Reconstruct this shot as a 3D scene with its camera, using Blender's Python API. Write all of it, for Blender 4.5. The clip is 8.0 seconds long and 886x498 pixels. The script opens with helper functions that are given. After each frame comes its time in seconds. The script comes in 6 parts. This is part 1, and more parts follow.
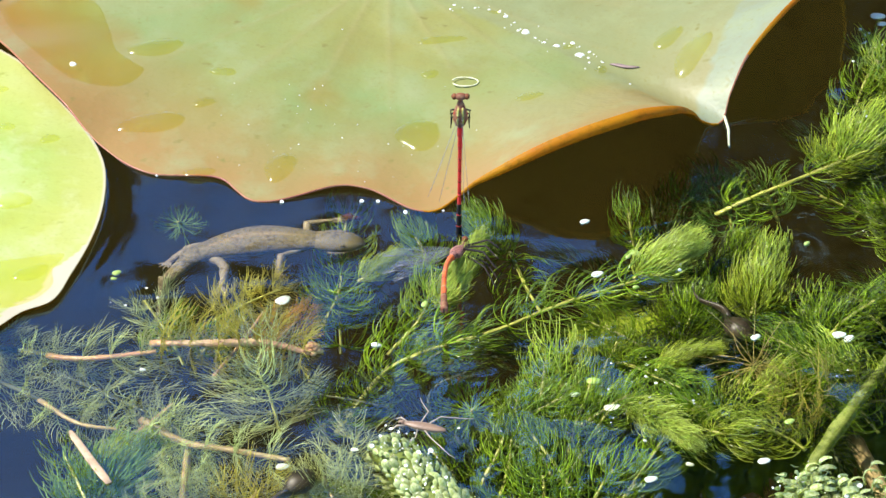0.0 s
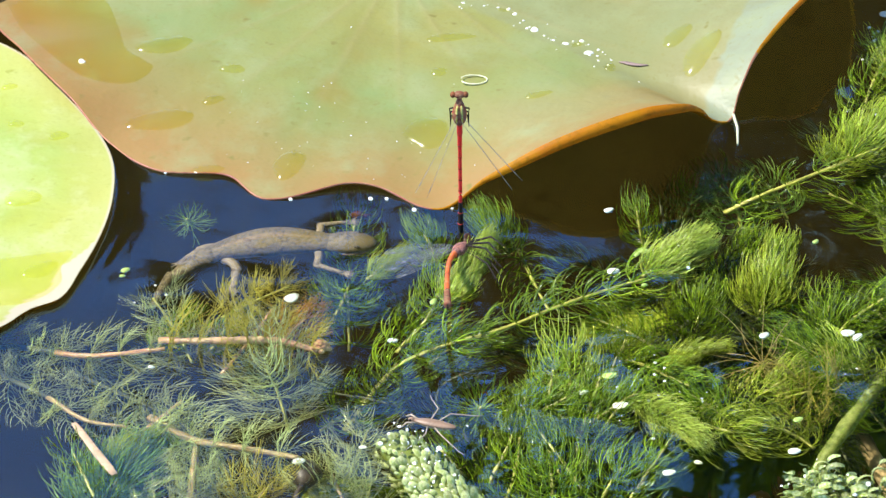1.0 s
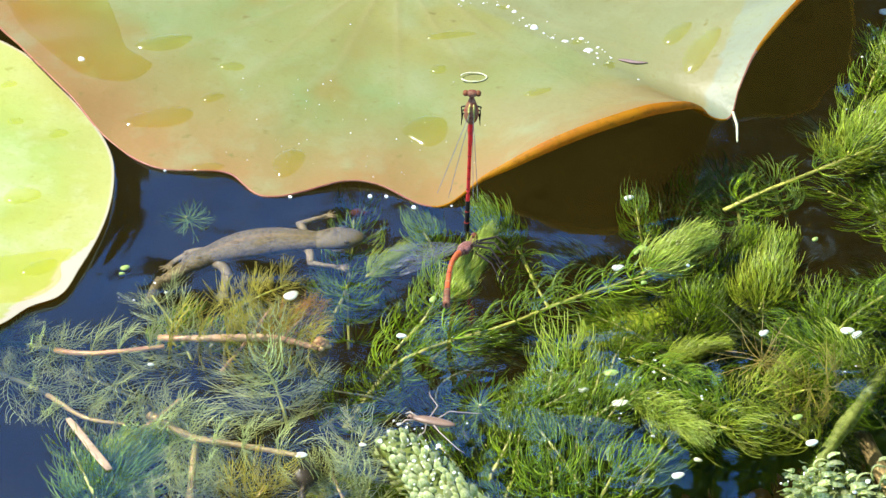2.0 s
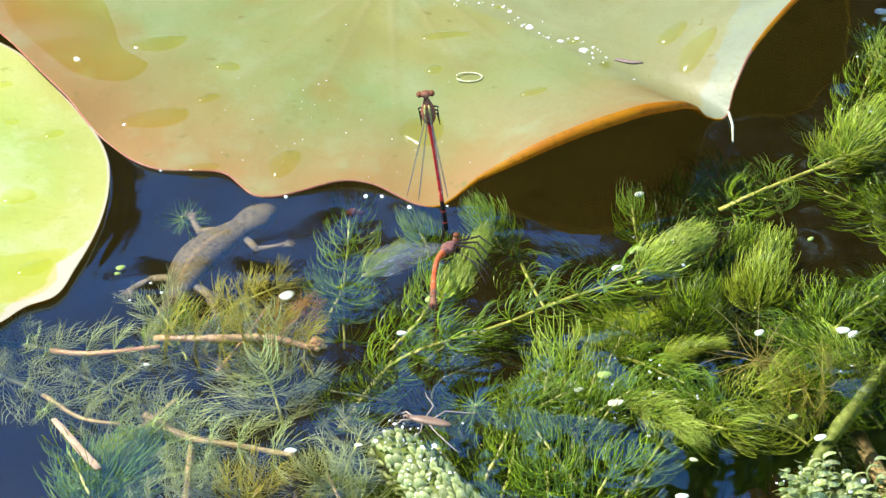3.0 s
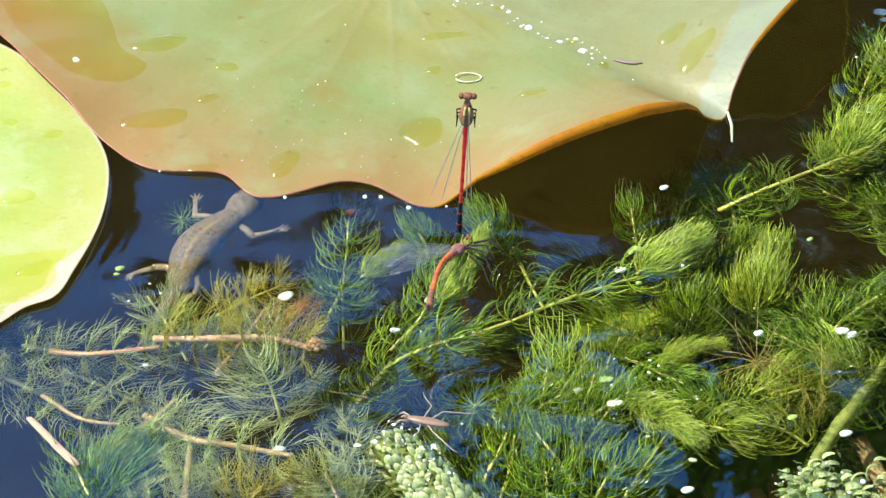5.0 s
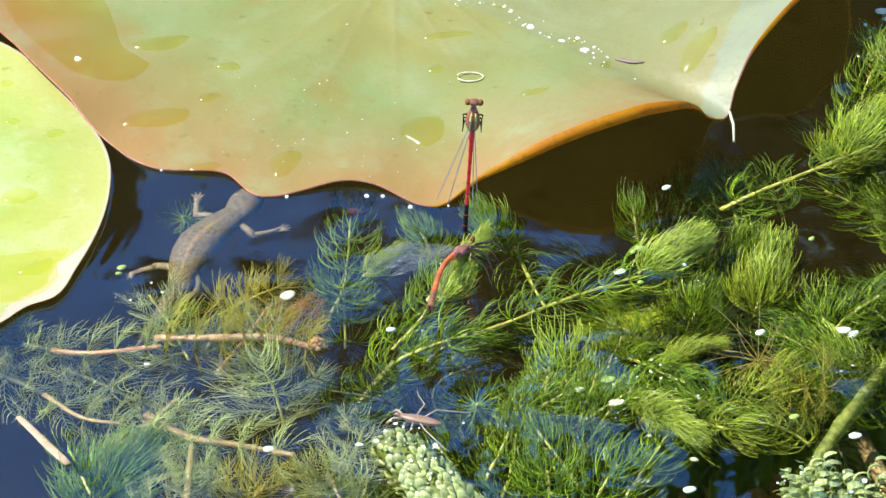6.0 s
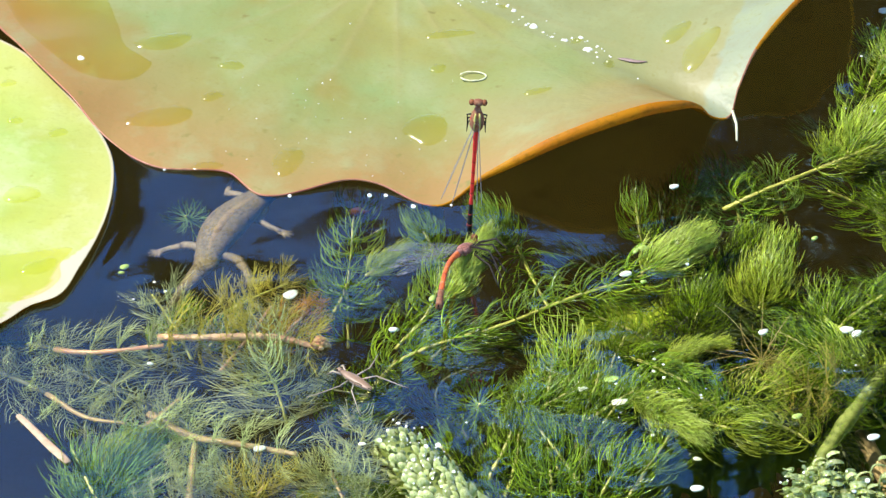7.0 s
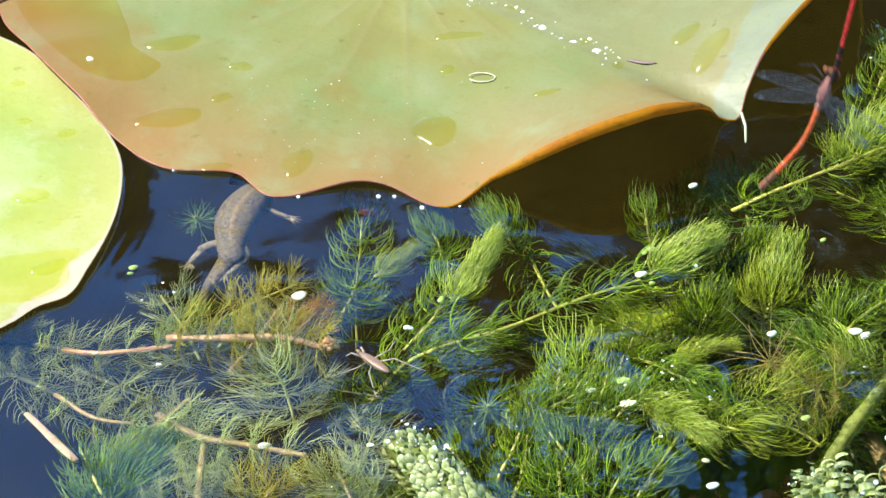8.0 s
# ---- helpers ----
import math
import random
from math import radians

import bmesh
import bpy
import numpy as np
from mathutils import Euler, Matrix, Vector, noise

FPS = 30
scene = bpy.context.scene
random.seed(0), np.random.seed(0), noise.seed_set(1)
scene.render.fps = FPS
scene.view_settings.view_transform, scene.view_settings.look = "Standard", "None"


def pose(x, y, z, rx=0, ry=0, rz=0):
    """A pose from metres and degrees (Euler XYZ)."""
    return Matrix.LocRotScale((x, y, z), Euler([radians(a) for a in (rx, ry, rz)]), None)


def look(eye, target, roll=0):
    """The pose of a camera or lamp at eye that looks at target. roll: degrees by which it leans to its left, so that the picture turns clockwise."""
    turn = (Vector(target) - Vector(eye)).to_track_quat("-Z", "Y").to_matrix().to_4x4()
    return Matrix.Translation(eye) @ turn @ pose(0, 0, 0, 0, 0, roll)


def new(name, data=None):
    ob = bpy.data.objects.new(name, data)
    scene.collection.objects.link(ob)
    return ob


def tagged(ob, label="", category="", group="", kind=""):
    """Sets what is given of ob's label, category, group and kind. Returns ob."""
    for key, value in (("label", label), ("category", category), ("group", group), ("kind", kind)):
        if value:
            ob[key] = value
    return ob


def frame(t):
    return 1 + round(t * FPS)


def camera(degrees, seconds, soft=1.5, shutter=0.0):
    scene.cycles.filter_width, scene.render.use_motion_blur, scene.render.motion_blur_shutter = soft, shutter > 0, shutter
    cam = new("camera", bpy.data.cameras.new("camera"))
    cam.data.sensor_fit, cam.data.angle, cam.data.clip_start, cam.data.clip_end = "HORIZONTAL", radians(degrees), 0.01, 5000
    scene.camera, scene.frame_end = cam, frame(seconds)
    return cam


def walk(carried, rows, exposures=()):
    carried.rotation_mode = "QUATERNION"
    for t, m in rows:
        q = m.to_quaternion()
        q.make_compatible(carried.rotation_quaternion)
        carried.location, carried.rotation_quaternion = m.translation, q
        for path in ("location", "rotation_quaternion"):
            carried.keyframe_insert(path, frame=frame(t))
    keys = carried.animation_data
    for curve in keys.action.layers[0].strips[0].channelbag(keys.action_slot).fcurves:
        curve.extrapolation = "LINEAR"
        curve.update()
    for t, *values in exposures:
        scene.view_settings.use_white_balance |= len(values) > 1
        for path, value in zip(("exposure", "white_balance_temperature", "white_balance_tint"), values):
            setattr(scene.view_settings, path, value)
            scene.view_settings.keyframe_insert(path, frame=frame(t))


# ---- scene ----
# A garden pond seen from its bank through a long lens: lily leaves, water plants,
# a newt and a pair of damselflies. Plan numbers are millimetres on the water at z = 0.
MM = 0.001
PITCH, DIST = 36.0, 1.0
EYE = Vector((0, -DIST * math.cos(radians(PITCH)), DIST * math.sin(radians(PITCH))))

cam = camera(10.5, 8.0, soft=1.45, shutter=0.35)
walk(cam, [
    (0, look(EYE, (0.00050, 0.00150, 0))),
    (0.5, look(EYE, (-0.00030, 0.00160, 0))),
    (1, look(EYE, (-0.00130, 0.00070, 0))),
    (1.5, look(EYE, (-0.00140, -0.00010, 0))),
    (3, look(EYE, (-0.00030, -0.00020, 0))),
    (3.5, look(EYE, (-0.00000, -0.00010, 0))),
    (4, look(EYE, (0.00010, -0.00020, 0))),
    (4.5, look(EYE, (0.00000, 0.00000, 0))),
    (6, look(EYE, (-0.00050, -0.00030, 0))),
    (6.5, look(EYE, (-0.00080, -0.00050, 0))),
    (7, look(EYE, (-0.00110, -0.00050, 0))),
    (7.5, look(EYE, (-0.00190, -0.00030, 0))),
    (8, look(EYE, (-0.00290, -0.00010, 0))),
])

# ---- daylight ----
SUN_WAY = Vector((0.58, -0.06, -0.81)).normalized()      # the way the sunlight travels
world = bpy.data.worlds.new("sky")
scene.world = world
world.use_nodes = True
wn = world.node_tree.nodes
sky = wn.new("ShaderNodeTexSky")
sky.sky_type, sky.sun_disc = "NISHITA", False
sky.sun_elevation = math.asin(-SUN_WAY.z)
sky.sun_rotation = math.atan2(-SUN_WAY.x, -SUN_WAY.y)
sky.altitude = 1200
sky.air_density, sky.dust_density, sky.ozone_density = 1.0, 0.0, 4.0
world.node_tree.links.new(sky.outputs[0], wn["Background"].inputs[0])
wn["Background"].inputs[1].default_value = 0.15
sun = new("sun", bpy.data.lights.new("sun", "SUN"))
sun.data.energy, sun.data.angle, sun.data.color = 4.0, radians(0.53), (1.0, 0.95, 0.86)
sun.matrix_world = look((0, 0, 3), Vector((0, 0, 3)) + SUN_WAY)
scene.view_settings.exposure = 1.0


# ---- materials ----
def nodes_of(name):
    m = bpy.data.materials.new(name)
    m.use_nodes = True
    nt = m.node_tree
    nt.nodes.clear()
    out = nt.nodes.new("ShaderNodeOutputMaterial")
    return m, nt, out


def node(nt, kind, **inputs):
    n = nt.nodes.new(kind)
    for k, v in inputs.items():
        key = k.replace("_", " ")
        if isinstance(v, bpy.types.NodeSocket):
            nt.links.new(v, n.inputs[key])
        else:
            n.inputs[key].default_value = v
    return n


def rgb(c):
    return (*c, 1.0)


def mixed(nt, fac, a, b, mode="MIX"):
    n = nt.nodes.new("ShaderNodeMix")
    n.data_type, n.blend_type = "RGBA", mode
    for sock, v in ((n.inputs[0], fac), (n.inputs[6], a), (n.inputs[7], b)):
        if isinstance(v, bpy.types.NodeSocket):
            nt.links.new(v, sock)
        else:
            sock.default_value = rgb(v) if isinstance(v, tuple) else v
    return n.outputs[2]


def ramp(nt, fac, lo, hi):
    n = node(nt, "ShaderNodeMapRange", Value=fac)
    n.inputs["From Min"].default_value, n.inputs["From Max"].default_value = lo, hi
    return n.outputs[0]


def grain(nt, scale, detail=3.0, rough=0.55, vec=None):
    if vec is None:
        vec = nt.nodes.new("ShaderNodeTexCoord").outputs["Object"]
    n = node(nt, "ShaderNodeTexNoise", Scale=scale, Detail=detail, Roughness=rough)
    nt.links.new(vec, n.inputs["Vector"])
    return n.outputs["Fac"]


def relief(nt, fac, strength, dist):
    b = node(nt, "ShaderNodeBump", Strength=strength, Distance=dist, Height=fac)
    return b.outputs["Normal"]


def surface(name, c1, c2, scale, fine=None, rough=0.5, bump=0.3, lucent=0.0, vary=0.0, spot=None, spec=0.5, coat=0.0):
    """Two tones in patches of 1/scale m, finer grain, relief, a share of light let through and a change from piece to piece."""
    m, nt, out = nodes_of(name)
    fine = fine or scale * 7
    big, small = grain(nt, scale), grain(nt, fine, 4.0)
    col = mixed(nt, ramp(nt, big, 0.35, 0.65), c1, c2)
    shade = tuple(0.55 * v for v in c1)
    col = mixed(nt, ramp(nt, small, 0.5, 0.8), col, shade)
    if spot:
        col = mixed(nt, ramp(nt, grain(nt, fine * 1.3, 2.0), 0.53, 0.60), col, spot)
    if vary:
        info = nt.nodes.new("ShaderNodeObjectInfo").outputs["Random"]
        h = node(nt, "ShaderNodeHueSaturation", Color=col)
        v = node(nt, "ShaderNodeMapRange", Value=info)
        v.inputs["To Min"].default_value, v.inputs["To Max"].default_value = 1 - vary, 1 + vary
        nt.links.new(v.outputs[0], h.inputs["Value"])
        col = h.outputs[0]
        each = nt.nodes.new("ShaderNodeNewGeometry").outputs["Random Per Island"]
        h2 = node(nt, "ShaderNodeHueSaturation", Color=col)
        v2 = node(nt, "ShaderNodeMapRange", Value=each)
        v2.inputs["To Min"].default_value, v2.inputs["To Max"].default_value = 0.68, 1.34
        nt.links.new(v2.outputs[0], h2.inputs["Value"])
        col = h2.outputs[0]
    p = node(nt, "ShaderNodeBsdfPrincipled", Base_Color=col, Roughness=rough)
    p.inputs["Specular IOR Level"].default_value = spec
    p.inputs["Coat Weight"].default_value = coat
    if bump:
        nt.links.new(relief(nt, small, bump, 0.2 / fine), p.inputs["Normal"])
    shader = p.outputs[0]
    if lucent:
        t = node(nt, "ShaderNodeBsdfTranslucent", Color=col)
        mx = node(nt, "ShaderNodeMixShader", Fac=lucent)
        nt.links.new(shader, mx.inputs[1])
        nt.links.new(t.outputs[0], mx.inputs[2])
        shader = mx.outputs[0]
    nt.links.new(shader, out.inputs[0])
    return m


def beside(nt, at, way, soft, wobble, scale):
    """0 on the left and 1 on the right of a line through at (mm, from the leaf's stalk) that runs along way, with an uneven edge."""
    pos = nt.nodes.new("ShaderNodeTexCoord").outputs["Object"]
    w = Vector((way[1], -way[0], 0)).normalized()
    dot = nt.nodes.new("ShaderNodeVectorMath")
    dot.operation = "DOT_PRODUCT"
    nt.links.new(pos, dot.inputs[0])
    dot.inputs[1].default_value = w
    edge = node(nt, "ShaderNodeMath")
    edge.operation = "MULTIPLY_ADD"
    nt.links.new(grain(nt, scale, 2.0), edge.inputs[0])
    edge.inputs[1].default_value = wobble * MM
    nt.links.new(dot.outputs["Value"], edge.inputs[2])
    c = (Vector((*at, 0)).dot(w) + 0.5 * wobble) * MM
    return ramp(nt, edge.outputs[0], c, c + soft * MM)


def leaf_material(name, green, olive, edge, pale, lucent, rough=0.45, lobes=False):
    """A waxy lily blade: green heart, olive patches, an edge tone that grows with the stored distance from the stalk, radial veins."""
    m, nt, out = nodes_of(name)

    def stored(key):
        n = nt.nodes.new("ShaderNodeAttribute")
        n.attribute_name = key
        return n.outputs["Fac"]
    rho = stored("rho")
    big, mid, small = grain(nt, 22, 3.0), grain(nt, 75, 4.0, 0.62), grain(nt, 900, 3.0)
    cells = grain(nt, 42, 2.0, 0.5)
    col = mixed(nt, ramp(nt, big, 0.40, 0.62), green, olive)
    col = mixed(nt, ramp(nt, cells, 0.45, 0.72), col, tuple(0.6 * g + 0.4 * p for g, p in zip(green, pale)))
    col = mixed(nt, ramp(nt, cells, 0.46, 0.30), col, tuple(0.86 * v for v in olive))
    add = node(nt, "ShaderNodeMath")
    add.operation = "MULTIPLY_ADD"
    nt.links.new(big, add.inputs[0])
    add.inputs[1].default_value = 0.35
    nt.links.new(rho, add.inputs[2])
    col = mixed(nt, ramp(nt, add.outputs[0], 0.80, 1.17), col, edge)
    if lobes:
        # past the cleft's fold the blade is greyer; a painted sheen on its outer margin stands for mirrored sky
        grey = beside(nt, (21.9, -22.4), (-50.7, 42.2), 1.5, 3.0, 120)
        half = node(nt, "ShaderNodeMath")
        half.operation = "MULTIPLY"
        nt.links.new(grey, half.inputs[0])
        half.inputs[1].default_value = 0.6
        col = mixed(nt, half.outputs[0], col, (0.30, 0.315, 0.15))
        sky_sheen = beside(nt, (65.2, -59.2), (6.4, 19.0), 1.2, 7.0, 130)
        sheen_mask = node(nt, "ShaderNodeMath")
        sheen_mask.operation = "MULTIPLY"
        nt.links.new(sky_sheen, sheen_mask.inputs[0])
        nt.links.new(ramp(nt, mid, 0.22, 0.55), sheen_mask.inputs[1])
        col = mixed(nt, sheen_mask.outputs[0], col, (0.31, 0.35, 0.23))
    col = mixed(nt, ramp(nt, mid, 0.50, 0.90), col, pale)
    col = mixed(nt, stored("vein"), col, tuple(0.5 * (e + p) for e, p in zip(edge, pale)))
    col = mixed(nt, ramp(nt, small, 0.55, 1.10), col, tuple(0.8 * v for v in olive))
    col = mixed(nt, ramp(nt, grain(nt, 260, 2.0), 0.68, 0.80), col, tuple(0.72 * v for v in olive))
    col = mixed(nt, stored("dry"), col, (0.72, 0.64, 0.46))
    p = node(nt, "ShaderNodeBsdfPrincipled", Base_Color=col, Roughness=rough)
    p.inputs["Coat Weight"].default_value = 0.06
    p.inputs["Coat Roughness"].default_value = 0.36
    p.inputs["Specular IOR Level"].default_value = 0.35
    lift = node(nt, "ShaderNodeMath")
    lift.operation = "MULTIPLY_ADD"
    nt.links.new(cells, lift.inputs[0])
    lift.inputs[1].default_value = 0.8
    nt.links.new(mid, lift.inputs[2])
    nt.links.new(relief(nt, lift.outputs[0], 0.35, 0.002), p.inputs["Normal"])
    t = node(nt, "ShaderNodeBsdfTranslucent", Color=col)
    mx = node(nt, "ShaderNodeMixShader", Fac=lucent)
    nt.links.new(p.outputs[0], mx.inputs[1])
    nt.links.new(t.outputs[0], mx.inputs[2])
    nt.links.new(mx.outputs[0], out.inputs[0])
    return m


def water_material():
    m, nt, out = nodes_of("water")
    a, b = grain(nt, 28, 2.0), grain(nt, 160, 2.0)
    s = node(nt, "ShaderNodeMath")
    s.operation = "MULTIPLY_ADD"
    nt.links.new(b, s.inputs[0])
    s.inputs[1].default_value = 0.05
    nt.links.new(a, s.inputs[2])
    nrm = relief(nt, s.outputs[0], 0.09, 0.012)
    g = node(nt, "ShaderNodeBsdfGlossy", Color=(0.36, 0.70, 1, 1), Roughness=0.05, Normal=nrm)
    r = node(nt, "ShaderNodeBsdfRefraction", Color=(1.0, 1.0, 0.93, 1), Roughness=0.0, IOR=1.333, Normal=nrm)
    f = node(nt, "ShaderNodeFresnel", IOR=2.08, Normal=nrm)
    mx = node(nt, "ShaderNodeMixShader", Fac=f.outputs[0])
    nt.links.new(r.outputs[0], mx.inputs[1])
    nt.links.new(g.outputs[0], mx.inputs[2])
    nt.links.new(mx.outputs[0], out.inputs[0])
    return m


def mottled_skin(name, light, dark, warm):
    """Fine net-like mottling over broad patches, with a grainy relief."""
    m, nt, out = nodes_of(name)
    pos = nt.nodes.new("ShaderNodeTexCoord").outputs["Object"]
    bent = mixed(nt, 0.0016, pos, nt.nodes.new("ShaderNodeTexNoise").outputs["Color"], "ADD")
    warp = node(nt, "ShaderNodeTexNoise", Scale=700.0, Detail=2.0)
    nt.links.new(pos, warp.inputs["Vector"])
    nt.links.new(warp.outputs["Color"], bent.node.inputs[7])
    net = node(nt, "ShaderNodeTexVoronoi", Scale=1500.0)
    net.feature = "SMOOTH_F1"
    nt.links.new(bent, net.inputs["Vector"])
    broad, fine = grain(nt, 210), grain(nt, 2600, 3.0)
    col = mixed(nt, ramp(nt, net.outputs["Distance"], 0.28, 0.62), light, dark)
    col = mixed(nt, ramp(nt, broad, 0.42, 0.70), col, warm)
    col = mixed(nt, ramp(nt, fine, 0.52, 0.78), col, tuple(1.5 * v for v in light))
    p = node(nt, "ShaderNodeBsdfPrincipled", Base_Color=col, Roughness=0.6)
    p.inputs["Specular IOR Level"].default_value = 0.3
    nt.links.new(relief(nt, fine, 0.7, 0.0002), p.inputs["Normal"])
    nt.links.new(p.outputs[0], out.inputs[0])
    return m


def wing_material():
    m, nt, out = nodes_of("wing_film")
    p = node(nt, "ShaderNodeBsdfPrincipled", Base_Color=rgb((0.34, 0.40, 0.47)), Roughness=0.22)
    t = node(nt, "ShaderNodeBsdfTransparent", Color=rgb((0.96, 0.96, 0.95)))
    v = grain(nt, 600, 2.0)
    f = node(nt, "ShaderNodeMapRange", Value=v)
    f.inputs["To Min"].default_value, f.inputs["To Max"].default_value = 0.04, 0.13
    mx = node(nt, "ShaderNodeMixShader", Fac=f.outputs[0])
    nt.links.new(t.outputs[0], mx.inputs[1])
    nt.links.new(p.outputs[0], mx.inputs[2])
    nt.links.new(mx.outputs[0], out.inputs[0])
    return m


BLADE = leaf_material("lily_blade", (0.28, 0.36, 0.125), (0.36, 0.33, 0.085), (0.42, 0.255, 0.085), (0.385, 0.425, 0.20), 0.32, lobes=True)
BLADE_BRIGHT = leaf_material("lily_blade_young", (0.46, 0.60, 0.15), (0.56, 0.60, 0.10), (0.60, 0.61, 0.19), (0.74, 0.79, 0.46), 0.35)
UNDER = surface("lily_underside", (0.36, 0.14, 0.004), (0.30, 0.15, 0.007), 60, rough=0.5, lucent=0.85, spec=0.2)
RIM = surface("lily_rim", (0.66, 0.29, 0.006), (0.62, 0.20, 0.008), 90, rough=0.55, lucent=0.5, spec=0.2)
RIM_RED = surface("lily_rim_red", (0.45, 0.13, 0.08), (0.50, 0.24, 0.12), 70, rough=0.35, lucent=0.3)
RIM_DRY = surface("dry_leaf_edge", (0.62, 0.58, 0.34), (0.55, 0.46, 0.26), 150, rough=0.6, lucent=0.3)
STEM_MOSS = surface("stem_moss", (0.26, 0.31, 0.07), (0.09, 0.13, 0.014), 500, 2200, rough=0.6, bump=1.0)
STALK = surface("lily_stalk", (0.30, 0.16, 0.06), (0.22, 0.20, 0.06), 90, rough=0.4)
WATER = water_material()
def drop_material():
    """A lens of water on a wet blade: it deepens the colour below and mirrors the sky and sun."""
    m, nt, out = nodes_of("water_drop")
    t = node(nt, "ShaderNodeBsdfTransparent", Color=rgb((0.93, 0.95, 0.66)))
    g = node(nt, "ShaderNodeBsdfGlossy", Color=rgb((1, 1, 1)), Roughness=0.2)
    f = node(nt, "ShaderNodeFresnel", IOR=1.33)
    mx = node(nt, "ShaderNodeMixShader", Fac=f.outputs[0])
    nt.links.new(t.outputs[0], mx.inputs[1])
    nt.links.new(g.outputs[0], mx.inputs[2])
    nt.links.new(mx.outputs[0], out.inputs[0])
    return m


DROP = drop_material()
# white film for bubbles, also standing in for sun glints on water and leaf
def bubble_material():
    m, nt, out = nodes_of("bubble_glint_film")
    p = node(nt, "ShaderNodeBsdfPrincipled", Base_Color=rgb((0.95, 0.97, 0.95)), Roughness=0.22, IOR=1.4)
    p.inputs["Transmission Weight"].default_value = 0.35
    nt.links.new(p.outputs[0], out.inputs[0])
    return m


BUBBLE_GLINT = bubble_material()
SILT = surface("pond_silt", (0.012, 0.009, 0.002), (0.015, 0.0115, 0.003), 9, rough=0.9, spec=0.0)
WEED = surface("hornwort_green", (0.32, 0.49, 0.024), (0.12, 0.23, 0.012), 130, rough=0.24, bump=0, lucent=0.33, vary=0.4, spec=0.8)
WEED_YOUNG = surface("hornwort_young", (0.62, 0.72, 0.08), (0.36, 0.50, 0.035), 130, rough=0.26, bump=0, lucent=0.45, vary=0.2, spec=0.8)
WEED_SOFT = surface("hornwort_soft", (0.42, 0.62, 0.12), (0.26, 0.46, 0.09), 130, rough=0.35, bump=0, lucent=0.5, vary=0.25)
# dark copy of the hornwort green: the dimness of deep water put into colour
WEED_DIM = surface("hornwort_dimmed", (0.08, 0.11, 0.008), (0.04, 0.06, 0.006), 130, rough=0.4, bump=0, lucent=0.4, vary=0.4)
WEED_TIP = surface("hornwort_tip", (0.72, 0.81, 0.15), (0.50, 0.63, 0.07), 130, rough=0.26, bump=0, lucent=0.45, vary=0.15, spec=0.8)
MILFOIL = surface("milfoil_green", (0.64, 0.68, 0.28), (0.50, 0.58, 0.23), 130, rough=0.4, bump=0, lucent=0.4, vary=0.3)
MILFOIL_OLD = surface("milfoil_yellow", (0.60, 0.52, 0.06), (0.48, 0.44, 0.06), 130, rough=0.4, bump=0, lucent=0.4, vary=0.3)
RUST = surface("milfoil_rust", (0.62, 0.30, 0.03), (0.50, 0.27, 0.03), 130, rough=0.4, bump=0, lucent=0.4, vary=0.2)
STEM_GREEN = surface("stem_green", (0.50, 0.50, 0.12), (0.36, 0.38, 0.07), 120, rough=0.4, bump=0.08)
STEM_PINK = surface("stem_pink", (0.60, 0.30, 0.15), (0.58, 0.40, 0.20), 160, rough=0.4, bump=0.08)
# dark stem copy: fading into the depth put into the colour
STEM_DIM = surface("stem_dimmed", (0.13, 0.14, 0.065), (0.08, 0.095, 0.04), 160, rough=0.7, bump=0.2)
STEM_TAN = surface("stem_tan", (0.46, 0.34, 0.15), (0.36, 0.26, 0.11), 160, rough=0.5, bump=0.08)
BUD = surface("bud_red", (0.52, 0.22, 0.10), (0.60, 0.42, 0.16), 700, rough=0.45)
ROOTS = surface("roots_brown", (0.46, 0.34, 0.08), (0.58, 0.48, 0.14), 200, rough=0.5, bump=0, lucent=0.3)
CURL = surface("curly_weed", (0.30, 0.38, 0.07), (0.62, 0.66, 0.32), 900, rough=0.14, bump=0, lucent=0.4, vary=0.45, coat=1.0)
CURL_HEART = surface("waterweed_heart", (0.16, 0.20, 0.03), (0.10, 0.13, 0.02), 500, rough=0.5)
NEWT = mottled_skin("newt_skin", (0.185, 0.15, 0.083), (0.05, 0.04, 0.023), (0.145, 0.115, 0.047))
NEWT_PALE = mottled_skin("newt_limb", (0.26, 0.21, 0.13), (0.11, 0.09, 0.055), (0.22, 0.18, 0.10))
NEWT_STRIPE = mottled_skin("newt_stripe", (0.24, 0.175, 0.085), (0.12, 0.085, 0.04), (0.20, 0.15, 0.06))
TADPOLE = surface("tadpole_skin", (0.035, 0.026, 0.018), (0.06, 0.045, 0.025), 200, rough=0.45)
FISHY = surface("red_larva", (0.085, 0.028, 0.006), (0.06, 0.02, 0.005), 400, rough=0.7, spec=0.1)
DUCK = surface("duckweed_pale", (0.84, 0.86, 0.72), (0.78, 0.82, 0.60), 300, 6000, rough=0.4, bump=0.1, lucent=0.15)
DUCK_GREEN = surface("duckweed_green", (0.42, 0.60, 0.12), (0.50, 0.62, 0.16), 300, rough=0.4, bump=0.15, lucent=0.2)
STRAW = surface("straw", (0.60, 0.41, 0.26), (0.48, 0.31, 0.19), 300, 1500, rough=0.6, bump=0.08)
SCRAP = surface("purple_scrap", (0.30, 0.21, 0.19), (0.24, 0.17, 0.14), 600, rough=0.6)
THREAD = surface("pale_thread", (0.74, 0.72, 0.44), (0.66, 0.66, 0.40), 500, rough=0.5)
RED = surface("damsel_red", (0.88, 0.085, 0.07), (0.78, 0.06, 0.05), 500, rough=0.3, bump=0.1, lucent=0.5)
